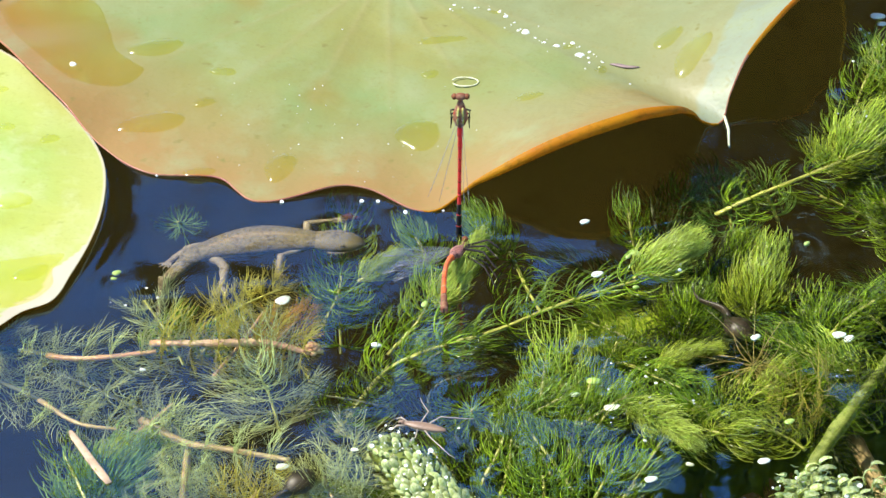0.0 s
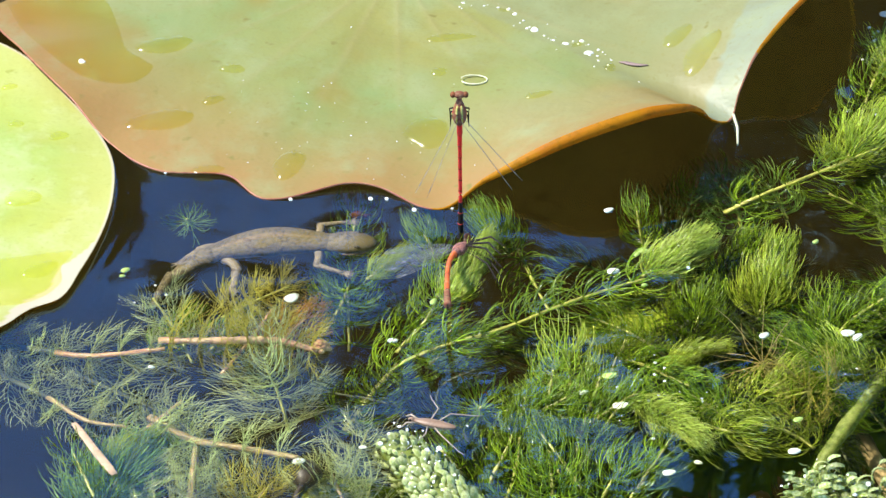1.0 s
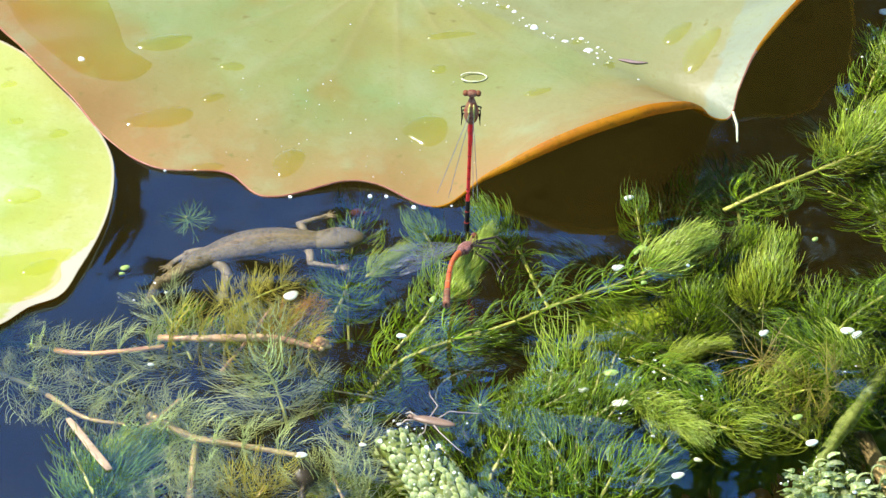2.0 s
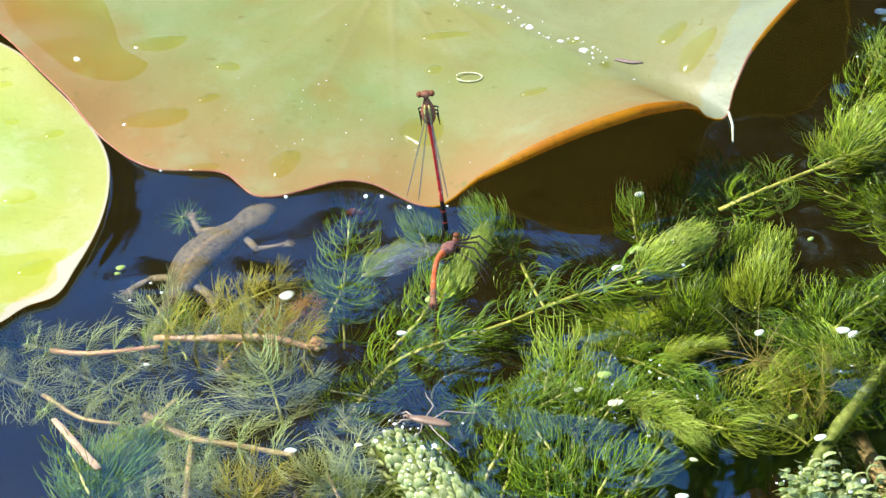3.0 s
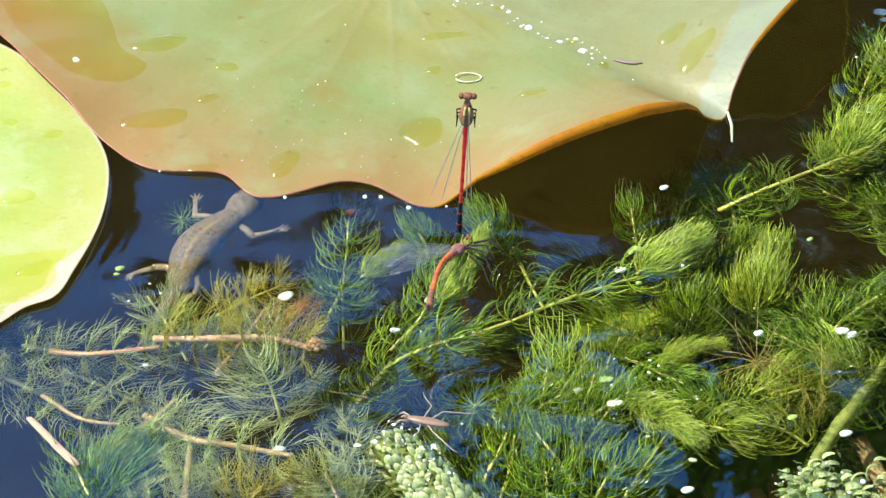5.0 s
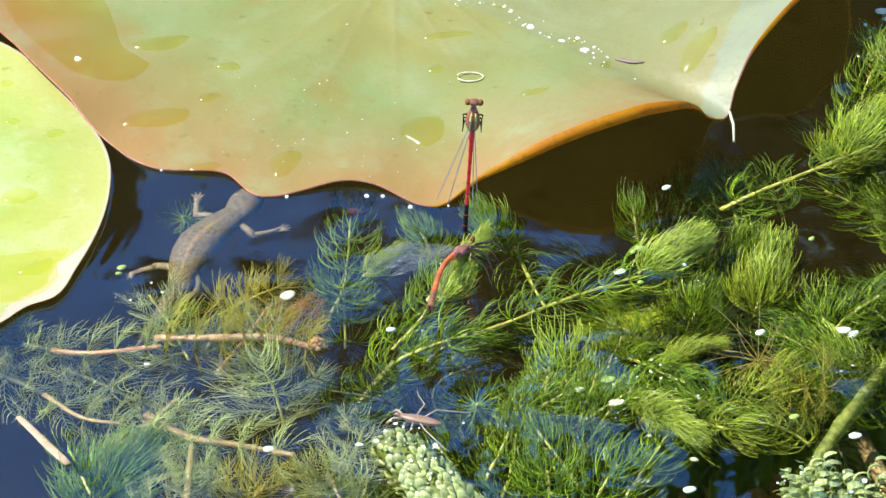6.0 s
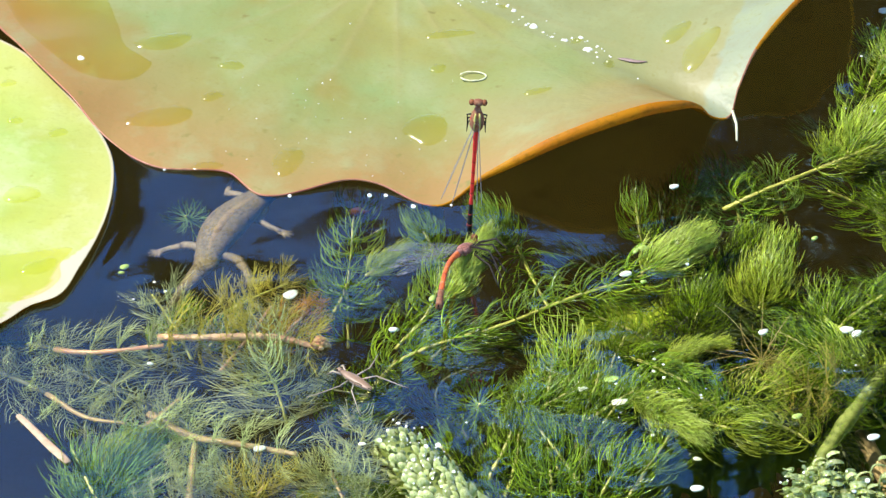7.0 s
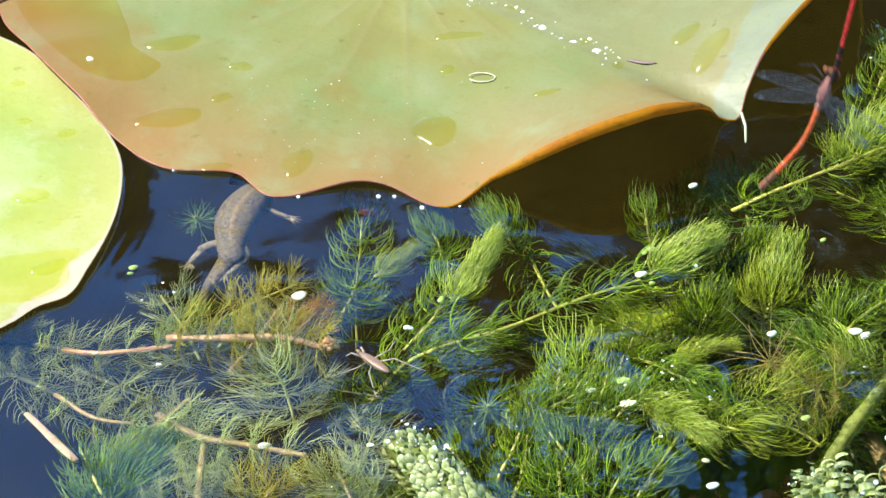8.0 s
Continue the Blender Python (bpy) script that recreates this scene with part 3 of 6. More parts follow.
def plant(pts, whorls, size, opened=(75, 25), style="horn", mat=None, stem_mat=None, stem_r=0.45, pack=1.0, skip=0.0, label="", name="hornwort", grow=(1.0, 0.75), group="water plants", old=0.0):
    """A stem through pts (mm, base first) with whorls of leaves, opened from base to tip, drawn together near the tip
    by pack; old: the lower share of the stem coloured dim, as if fading with depth.
    """
    PLANT_SEED[0] += 1
    rnd = random.Random(100 + PLANT_SEED[0])
    mat = mat or WEED
    stem_mat = stem_mat or (STEM_DIM if mat is WEED_DIM else STEM_GREEN)
    base = Vector(pts[0])
    ob = thing(name, base, label or "feathery green hornwort stem under the water", name, group)
    path = spline([Vector(p) - base for p in pts], 40)
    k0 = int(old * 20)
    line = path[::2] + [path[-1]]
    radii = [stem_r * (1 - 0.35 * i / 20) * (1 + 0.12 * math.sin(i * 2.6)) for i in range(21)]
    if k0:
        part("dimmed_stem", Shape().tube(line[:k0 + 1], radii[:k0 + 1], 7), STEM_DIM, ob, "lower stem coloured dark as if fading into the depth")
    part("stem", Shape().tube(line[k0:], radii[k0:], 7), stem_mat, ob)
    for i in range(whorls):
        f = skip + (1 - skip) * ((i + 0.5) / whorls) ** (1.0 / pack)
        k = min(int(f * 39), 38)
        p = path[k].lerp(path[k + 1], f * 39 - k)
        d = (path[k + 1] - path[k]).normalized()
        o = opened[0] + (opened[1] - opened[0]) * f ** 1.6
        step = max(10, min(95, round(o / 10) * 10))
        sc = size / 10 * {"horn": 0.86, "fox": 0.84}.get(style, 1.0) * (grow[0] + (grow[1] - grow[0]) * f) * rnd.uniform(0.88, 1.12)
        me = whorl_mesh(style, step, rnd.randrange(4))
        w = new("whorl", me.copy() if me.materials and me.materials[0] is not mat else me)
        if not w.data.materials:
            w.data.materials.append(mat)
        elif w.data.materials[0] is not mat:
            cache = (style, step, me.name, mat.name)
            old = w.data
            if cache in WHORLS:
                w.data = WHORLS[cache]
                bpy.data.meshes.remove(old)
            else:
                w.data.materials[0] = mat
                WHORLS[cache] = w.data
        w.parent = ob
        tagged(w, kind="stuff")
        rot = basis(d, Vector((rnd.uniform(-1, 1), rnd.uniform(-1, 1), 0.3))) @ Matrix.Rotation(rnd.uniform(-0.15, 0.15), 3, "X")
        w.matrix_basis = Matrix.LocRotScale(p * MM, rot.to_quaternion(), (sc, sc, sc))
    return ob


# long stem that runs from the open water to the tip at the surface
plant([(-20.8, -50.3, -14), (-9.6, -34, -6), (11, -24.5, -3), (25, -15.8, -2.2), (40.3, -8.3, -1.8)], 12, 15, (85, 70), stem_r=0.55, label="long hornwort stem with open whorls just below the surface")
plant([(39.8, -5.9, -4), (45.2, -2.3, -1.6), (50.3, 1.2, 0.2)], 20, 12, (60, 22), "fox", WEED_TIP, pack=1.3, label="pale yellow-green hornwort tip breaking the surface")
plant([(14.3, 6.3, -8), (17.6, -7.1, -6), (20.4, -16.6, -5)], 4, 12, (80, 75))
plant([(-1, -16, -3.5), (3.7, -7.6, -0.4), (7.2, 0.4, 1.2)], 26, 9.5, (48, 18), "fox", WEED_TIP, pack=1.2, label="dense bright hornwort tip at the surface under the damselflies")
plant([(-10.8, -25.7, -12), (-4.5, -17.3, -8), (-1.6, -9.4, -3)], 7, 14, (80, 45))
plant([(-21, -15.3, -26), (-20.9, -2.7, -17), (-20.4, 10.9, -14), (-19.9, 23.8, -11)], 9, 15, (88, 55), stem_r=0.3, label="hornwort shoot with wide open whorls")
plant([(-17, -3.2, -9), (-13.5, -0.5, -6), (-10.2, 2.2, -4)], 10, 8, (50, 18), "fox", WEED_YOUNG, label="small pale hornwort tip below the surface")
plant([(-24, -9, -20), (-22, -6.5, -15), (-20.8, -4.5, -11)], 4, 15, (90, 80))
plant([(-1.7, 6.4, -16), (-3.4, 7.8, -10), (-5.5, 12, -7)], 8, 12, (70, 25), pack=1.1)
plant([(12.5, 5.3, -10), (10, 9.2, -5), (7.4, 14.5, -2.5)], 9, 12, (58, 25), "fox", mat=WEED, pack=1.1, label="olive upright hornwort brush at the leaf's edge")
plant([(-54.9, 22.5, -17), (-55.1, 21.2, -14), (-55.5, 19.8, -11)], 3, 9.5, (88, 84), mat=WEED_SOFT, label="single hornwort whorl deep in blue water")
plant([(58.1, 21, -10), (65.4, 24.1, -6), (80.2, 32.7, -4), (99, 43.3, -1)], 6, 13, (85, 60), stem_r=0.65, skip=0.12, label="hornwort stem with sparse arching whorls")
plant([(83, 36.5, -10), (86.8, 40.3, -4), (92.7, 47.6, -1)], 14, 14, (75, 28), "fox", WEED_YOUNG, pack=1.1)
plant([(87.5, 48.7, -12), (91.4, 62.6, -5), (97.3, 77.2, -1)], 12, 13, (75, 35))
plant([(100.6, 60.6, -8), (97.4, 69.9, -3), (93.6, 78.4, -1)], 9, 11, (75, 35), mat=WEED_YOUNG)
plant([(63.5, -15.5, -11), (65.5, -8.7, -6), (68.3, 0.4, -2.5)], 16, 15, (60, 24), "fox", WEED_YOUNG, pack=1.1, label="bushy hornwort shoot growing upwards")
plant([(59.5, -4.4, -20), (61.4, 0.9, -14), (63.1, 7.1, -9)], 14, 15, (65, 25), "fox", WEED)
plant([(49.9, -20.5, -14), (50.8, -17.5, -9), (52.6, -11.2, -7)], 12, 14, (70, 30), "fox", WEED)
plant([(75.4, -30.3, -16), (76.8, -24.2, -9), (78, -13, -6)], 10, 15, (75, 35))
plant([(67.3, -50.3, -14), (72.2, -41.8, -8), (80.5, -35.5, -4)], 12, 14, (75, 35))
plant([(87.7, -50.3, -14), (81.3, -41.8, -8), (73.6, -36.6, -5)], 12, 14, (75, 35))
plant([(96.3, -8.7, -14), (90.2, -11.2, -8), (86.1, -13.5, -4)], 4, 15, (88, 70), label="wide hornwort whorl seen along its stem")
plant([(99.9, -11.3, -16), (96.8, 6.3, -8), (93.6, 22.6, -4)], 6, 13, (80, 50))
plant([(98, -36.4, -18), (92, -22.5, -9), (88, -17.9, -5)], 4, 13, (85, 65))
plant([(25.1, -42.2, -12), (24.1, -37.6, -6), (23.6, -31.4, -2.6)], 6, 16, (80, 50), mat=WEED_YOUNG)
plant([(45.7, -26.6, -16), (37.6, -23, -8), (29.6, -18.8, -6)], 7, 14, (80, 45))
plant([(43.1, -37.5, -6), (48.1, -33.6, -3.2), (53.6, -32.0, -2)], 18, 8.5, (42, 14), "fox", WEED_YOUNG)
plant([(17.6, -54.6, -18), (19.3, -49.2, -8), (21.2, -36.2, -3)], 9, 14, (75, 40))
plant([(6.4, -46.7, -12), (6.4, -50.0, -6), (6.4, -52.1, -2)], 4, 15, (92, 78), label="hornwort whorl seen from above")
plant([(36.6, -46.5, -5), (43.0, -55.6, -0.8), (48.4, -62.6, 0.8)], 22, 10, (55, 20), "fox", WEED_TIP, pack=1.2, label="pale hornwort tip drooping at the surface")
plant([(46.9, -52.0, -9), (53.1, -56.9, -4.5), (58.4, -59.2, -3.2)], 8, 14, (80, 50), mat=WEED_YOUNG, label="bright hornwort fan with long arching leaves")
plant([(62.7, -29.5, -12), (57.5, -41.8, -8), (50.2, -50.3, -4)], 7, 12, (75, 45))
plant([(20.1, -79.8, -12), (20.1, -75.7, -5), (19.9, -71.8, -2.6)], 6, 17, (90, 66), mat=WEED)
plant([(26.8, -84.3, -12), (30.1, -76.7, -5), (33.9, -69.8, -3)], 6, 15, (85, 50))
plant([(10.6, -75.2, -14), (12.9, -67.9, -7), (14.1, -57.6, -4)], 7, 14, (80, 50))
plant([(37.2, -76.1, -20), (32.9, -69.3, -10), (30.9, -59.7, -6)], 7, 14, (80, 50), mat=WEED_DIM)
plant([(-70, -76.6, -16), (-66.3, -70.5, -11), (-62.2, -63.8, -8)], 14, 18, (80, 38), "fox", WEED_SOFT, pack=1.1, label="dense soft green hornwort shoot")
plant([(-63.9, -87, -12), (-69.3, -76.6, -6), (-73.9, -64.8, -4)], 6, 14, (85, 60))
plant([(-25.5, -44.4, -22), (-16.4, -42.2, -10), (-10.7, -33.2, -7)], 6, 13, (80, 60))
plant([(-9.5, -46.6, -9), (-15.2, -46.1, -6), (-25.4, -44, -5)], 5, 14, (80, 50), mat=WEED_DIM)
plant([(-0.5, -48.8, -16), (-1.6, -41.8, -8), (5.2, -36.6, -5)], 7, 13, (80, 45), mat=WEED_DIM)
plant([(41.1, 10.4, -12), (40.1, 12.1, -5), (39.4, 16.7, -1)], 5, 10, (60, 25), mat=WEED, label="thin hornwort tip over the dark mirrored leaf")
plant([(53.7, -2, -18), (49.5, -15.8, -10), (45.7, -23, -8)], 7, 13, (75, 45), mat=WEED_DIM)

# shoots under the swelling film that mirrors the sky
for x, y, a in ((12, -60, 70), (18, -57, 110), (31, -56, 60), (28, -50, 75), (40, -68, 60), (22, -66, 120)):
    c, n = 11 * math.cos(radians(a)), 11 * math.sin(radians(a))
    plant([(x - c, y - n, -9), (x, y, -4.5), (x + 0.8 * c, y + 0.8 * n, -2)], 6, 12, (78, 40), mat=WEED, label="green hornwort shoot just under the mirroring surface")

# feathery milfoil over the open water
plant([(-69, -68.5, -9), (-64.5, -63.5, -5.5), (-59.5, -58.8, -4)], 12, 9, (50, 16), "fox", WEED_YOUNG, label="bright young hornwort tip in the soft green shoot")
plant([(-60.5, -56.0, -6), (-57.0, -52.4, -5), (-53.4, -47.6, -4.5)], 3, 8, (85, 75), "feather", MILFOIL, STEM_PINK, 0.65, name="milfoil", label="short pink milfoil stem with few leaves")
plant([(-50.2, -80, -5), (-50.0, -73.5, -1.6), (-49.8, -65.0, -1.2)], 4, 7, (85, 75), "feather", MILFOIL, STEM_TAN, 0.95, name="milfoil", label="ringed tan milfoil stem below the surface")
# three deep shoots added so that their green stands in for murky water
plant([(47.5, 19, -22), (50.5, 25, -15), (52, 31, -12)], 8, 13, (85, 50), mat=WEED_SOFT, label="soft green hornwort added to give the water a murky green")
plant([(62, 22, -20), (60.5, 28, -13), (57, 36, -10)], 8, 13, (85, 50), mat=WEED_SOFT, label="soft green hornwort added to give the water a murky green")
plant([(72, 27, -20), (69, 33, -15), (64, 38, -13)], 6, 12, (85, 50), mat=WEED_SOFT, label="soft green hornwort added to give the water a murky green")
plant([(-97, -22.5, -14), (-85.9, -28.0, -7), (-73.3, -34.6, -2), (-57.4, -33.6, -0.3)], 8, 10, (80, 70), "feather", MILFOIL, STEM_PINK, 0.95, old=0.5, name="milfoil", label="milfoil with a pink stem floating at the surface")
plant([(-58.8, -29.4, -2), (-43.9, -31.4, 0.4), (-34.7, -31.6, 0.5), (-26.4, -34.3, -0)], 8, 9, (88, 80), "feather", MILFOIL_OLD, STEM_PINK, 0.95, name="milfoil", label="yellowing milfoil with a pink stem at the surface")
plant([(-46, -37, -7), (-40.6, -27.9, -4), (-36.2, -19.6, -1)], 5, 9, (88, 80), "feather", MILFOIL_OLD, STEM_PINK, 0.4, name="milfoil")
plant([(-51.9, -33.2, -7), (-55.8, -24.2, -4), (-60.7, -16.2, -0.8)], 4, 10, (88, 60), "feather", MILFOIL, STEM_GREEN, 0.4, name="milfoil")
plant([(-32.1, -50.3, -14), (-34.5, -41.8, -8), (-38.2, -32.9, -5)], 6, 14, (85, 60), "feather", MILFOIL, STEM_GREEN, 0.4, name="milfoil")
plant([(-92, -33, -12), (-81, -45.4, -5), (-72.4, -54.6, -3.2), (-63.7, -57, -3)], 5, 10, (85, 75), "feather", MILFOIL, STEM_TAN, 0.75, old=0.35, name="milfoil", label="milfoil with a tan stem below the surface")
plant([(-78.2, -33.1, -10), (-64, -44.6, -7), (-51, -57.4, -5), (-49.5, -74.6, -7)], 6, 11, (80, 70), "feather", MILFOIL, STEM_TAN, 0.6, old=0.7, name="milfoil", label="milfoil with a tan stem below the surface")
plant([(-59.5, -52.5, -5), (-50.5, -61.4, -2.6), (-41.3, -65.0, -0.9), (-29.6, -68.8, -0.3)], 5, 10, (85, 75), "feather", MILFOIL, STEM_TAN, 1.05, name="milfoil", label="milfoil with a tan stem below the surface")
plant([(-42.1, -88.6, -14), (-39.1, -81.3, -8), (-35.9, -74.8, -5)], 6, 12, (85, 50), "feather", MILFOIL_OLD, STEM_TAN, 0.5, name="milfoil")
plant([(-15.8, -85.8, -12), (-20.5, -77.5, -7), (-23, -69.7, -6)], 6, 12, (85, 55), "feather", MILFOIL, STEM_TAN, 0.5, name="milfoil")
plant([(63.1, -32.7, -9), (63, -35.3, -5), (63, -37, -2)], 3, 15, (85, 80), "root", ROOTS, ROOTS, 0.4, name="root_tuft", label="tuft of fine brown roots below the surface", grow=(1, 1))
plant([(78.9, -43.7, -8), (73.1, -44, -5), (67.3, -46.6, -4)], 4, 13, (85, 70), "feather", MILFOIL_OLD, STEM_GREEN, 0.4, name="milfoil")

for a, b, c, m in (((-24.8, -75.2, -14), (-19.3, -67.2, -8), (-16.1, -56.1, -6), MILFOIL), ((-58.7, -82.6, -12), (-52.1, -77.7, -8), (-44.4, -72.3, -6), MILFOIL),
                   ((-46.7, -19.5, -5), (-39.8, -16, -2), (-33, -11.9, -1), MILFOIL_OLD)):
    plant([a, b, c], 6, 11 if m is MILFOIL else 8, (88, 70), "feather", m, STEM_GREEN, 0.35, name="milfoil")

# darker growth and a rusty old frond under the yellowing milfoil
plant([(-60, -29, -8), (-56.5, -24, -5), (-53, -19.5, -2.4)], 7, 8, (75, 45), mat=WEED, label="short dark green hornwort shoot under the milfoil")
plant([(-49, -30, -8), (-46, -24.5, -5), (-42, -20, -2.4)], 7, 8, (75, 45), mat=WEED, label="short dark green hornwort shoot under the milfoil")
plant([(-37, -31, -7), (-32.5, -25.5, -4), (-28.5, -20.5, -2)], 5, 8, (70, 40), "feather", RUST, STEM_PINK, 0.35, name="milfoil", label="rusty orange old milfoil frond below the surface")

# growth deeper down, thick where the pond is overgrown; the deepest is coloured dark for dimness
deep = random.Random(7)
for a, b, c, m in (((25.4, -54.6, -8), (31, -52.1, -4), (37.9, -47, -1), WEED), ((56.8, -54.7, -8), (52.5, -50.3, -4), (46.9, -47, -1), WEED), ((79.6, -32.5, -8), (73.9, -31.7, -4), (67.2, -27.5, -2), WEED), ((58.2, -50.3, -9), (61.7, -45.9, -5), (68.8, -40, -3), WEED_YOUNG),
                   ((36.2, -32.5, -8), (41.6, -38.3, -4), (48.1, -45.1, -1), WEED), ((77.9, -24.2, -9), (82.7, -19.5, -5), (90.1, -13.3, -3), WEED), ((13, -54.6, -8), (17.5, -52.1, -4), (24.3, -48.8, -1), WEED), ((85.8, -43, -9), (82.6, -37.4, -4), (77.3, -31.3, -2), WEED_YOUNG),
                   ((-5, -33.6, -9), (0.7, -29.1, -5), (7.6, -26.8, -3), WEED), ((72.2, -60.1, -8), (66.8, -56.8, -5), (58.9, -56.3, -2), WEED_YOUNG)):
    plant([a, b, c], 8, 12, (82, 45), mat=m)
CLEARINGS = [(72.4, 10.5, 13), (10.7, -9.6, 7), (19.8, -20.2, 6), (2.5, -32.6, 7), (49.1, -70, 13), (71.7, -63, 12), (-10, -36, 7), (60.5, -66, 11), (83, -66, 12)]
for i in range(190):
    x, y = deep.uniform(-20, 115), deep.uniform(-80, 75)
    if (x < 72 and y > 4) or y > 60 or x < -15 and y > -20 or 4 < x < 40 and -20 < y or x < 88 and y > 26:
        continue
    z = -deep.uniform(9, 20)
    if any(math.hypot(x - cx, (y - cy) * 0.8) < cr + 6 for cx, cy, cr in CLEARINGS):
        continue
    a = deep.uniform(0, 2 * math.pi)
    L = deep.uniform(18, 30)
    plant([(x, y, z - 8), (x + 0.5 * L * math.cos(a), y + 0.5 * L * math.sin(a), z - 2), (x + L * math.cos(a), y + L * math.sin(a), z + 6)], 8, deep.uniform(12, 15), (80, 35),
          mat=deep.choice([WEED_DIM, WEED_DIM, WEED] if x > 55 else [WEED_DIM, WEED_DIM, WEED_DIM, WEED_DIM, WEED]), label="hornwort deep in the water, darkened in colour to look dim", group="deep water plants")


def murk_sheet():
    """An added sheet under the plants whose olive colour stands in for murky water, ragged and sinking towards the open
    water.
    """
    s = Shape()
    edge = [(-110, -50), (-68, -42), (-56, -2), (-40, 14), (-10, 22), (13, 40), (15, 84), (110, 92)]
    nx, ny = 240, 260
    inside = []
    for j in range(ny + 1):
        for i in range(nx + 1):
            x, y = -30 + 190 * i / nx, -110 + 200 * j / ny
            far = x - along(edge, y)[0] + 7 * noise.noise((x * 0.08, y * 0.08, 5.0)) + 3 * noise.noise((x * 0.3, y * 0.3, 2.0))
            z = -22 + 8 / (1 + math.exp((x + 8) / 4)) - 22 * math.exp(-max(far, 0) / 9) + 5 * noise.noise((x * 0.07, y * 0.07, 0.3)) + 2.2 * noise.noise((x * 0.25, y * 0.25, 1.3))
            s.v.append(Vector((x, y, z)))
            hole = min(math.hypot(x - cx, (y - cy) * 0.8) - cr for cx, cy, cr in CLEARINGS + [(93, 36, 22)]) + 3 * noise.noise((x * 0.2, y * 0.2, 8.0)) + 1.6 * noise.noise((x * 0.7, y * 0.7, 4.0))
            s.v[-1].z -= 22 * max(0.0, min(1.0, 1 - hole / 6)) ** 2
            inside.append(far > 0 and hole > 0)
    for j in range(ny):
        for i in range(nx):
            k = j * (nx + 1) + i
            if inside[k] and inside[k + nx + 2]:
                s.f.append((k, k + 1, k + nx + 2, k + nx + 1))
    tagged(part("murk_sheet", s, MURK), "added olive-brown sheet under water, standing in for murk", "algae", kind="stuff")


murk_sheet()


def stout_stem():
    ob = thing("stout_waterweed", (98.8, -20.3, -4), "stout yellow-green stem slanting under the surface", "water plant")
    o = Vector((98.8, -20.3, -4))
    pts = [Vector(p) - o for p in ((98.8, -20.3, -4), (88.2, -39, -3), (77.8, -58.3, -3), (70.3, -72.9, -5), (65.6, -78.8, -9))]
    part("stem", Shape().tube(spline(pts, 24), [1.45 + 0.2 * math.sin(i * 1.9) + 0.2 * math.sin(i * 0.7) for i in range(24)], 9), STEM_MOSS, ob)


stout_stem()


def sunken_stem():
    o = Vector((82.4, -34.9, -30))
    ob = thing("sunken_waterweed", o, "thick orange-brown stem sunk below the surface", "water plant")
    pts = [Vector(p) - o for p in ((82.4, -34.9, -30), (85.4, -62.9, -14), (89.6, -82.3, -9))]
    part("stem", Shape().tube(spline(pts, 12), 1.9, 9), STEM_TAN, ob)


sunken_stem()
plant([(98.8, -20.3, -4), (88.2, -39, -3), (77.8, -58.3, -3), (70.3, -72.9, -5)], 60, 3.2, (85, 80), "fuzz", WEED, STEM_MOSS, 0.5, name="algae_fringe", label="short green algae fringe on the stout stem")


def curly_weed(pts, n, label):
    """A thick shoot of recurved, overlapping leaves in a spiral, drawn together at the tip."""
    o = Vector(pts[0])
    ob = thing("curly_waterweed", o, label, "water plant", "curly waterweeds")
    path = spline([Vector(p) - o for p in pts], 60)
    part("stem", Shape().tube(path[::4] + [path[-1]], 1.1, 7), STEM_GREEN, ob)
    rnd = random.Random(5)
    variants = []
    for v in range(8):
        s = Shape()
        tight = v < 4                      # the first four stand up round the tip, the rest curl over and back
        p, n_s = Vector((0.8, 0, 0)), 11
        for i in range(n_s):
            t = i / (n_s - 1)
            a = radians(38 + 55 * t + 6 * v) if tight else radians(62 - (140 + 22 * (v - 4)) * t)
            step = (0.42 if tight else 0.95)
            p = p + Vector((math.cos(a), 0, math.sin(a))) * step
            w = (1.25 if tight else 1.35) * math.sin(math.pi * (0.18 + 0.76 * t)) ** 0.7 + 0.05
            side_v = Vector((-math.sin(a), 0, math.cos(a)))
            for k in range(5):
                q = (k - 2) / 2
                s.v.append(p + Vector((0, q * w, 0)) + side_v * (0.32 * q * q))
        for i in range(n_s - 1):
            for k in range(4):
                a = i * 5 + k
                s.f.append((a, a + 1, a + 6, a + 5))
        me = s.mesh("leaflet")
        me.materials.append(CURL)
        variants.append(me)
    for i in range(n):
        f = ((i + 0.5) / n) ** 0.62
        k = min(int(f * 59), 58)
        p = path[k].lerp(path[k + 1], f * 59 - k)
        d = (path[k + 1] - path[k]).normalized()
        close = max(0.0, (f - 0.80) / 0.20)
        rot = basis(d, Vector((0.3, 0.2, 1))) @ Matrix.Rotation(i * 2.4 + rnd.gauss(0, 0.25), 3, "Z") @ Matrix.Rotation(-0.35 * close + rnd.gauss(0, 0.16), 3, "Y")
        sc = (0.43 - 0.08 * close) * rnd.uniform(0.8, 1.25)
        w = new("leaflet", variants[rnd.randrange(4) + (0 if f > 0.86 else 4)])
        w.parent = ob
        w.matrix_basis = Matrix.LocRotScale((p + d.orthogonal().normalized() * rnd.gauss(0, 2.4) + d.cross(d.orthogonal()).normalized() * rnd.gauss(0, 1.6)) * MM, rot.to_quaternion(), (sc, sc, sc * rnd.uniform(0.8, 1.3)))
    return ob


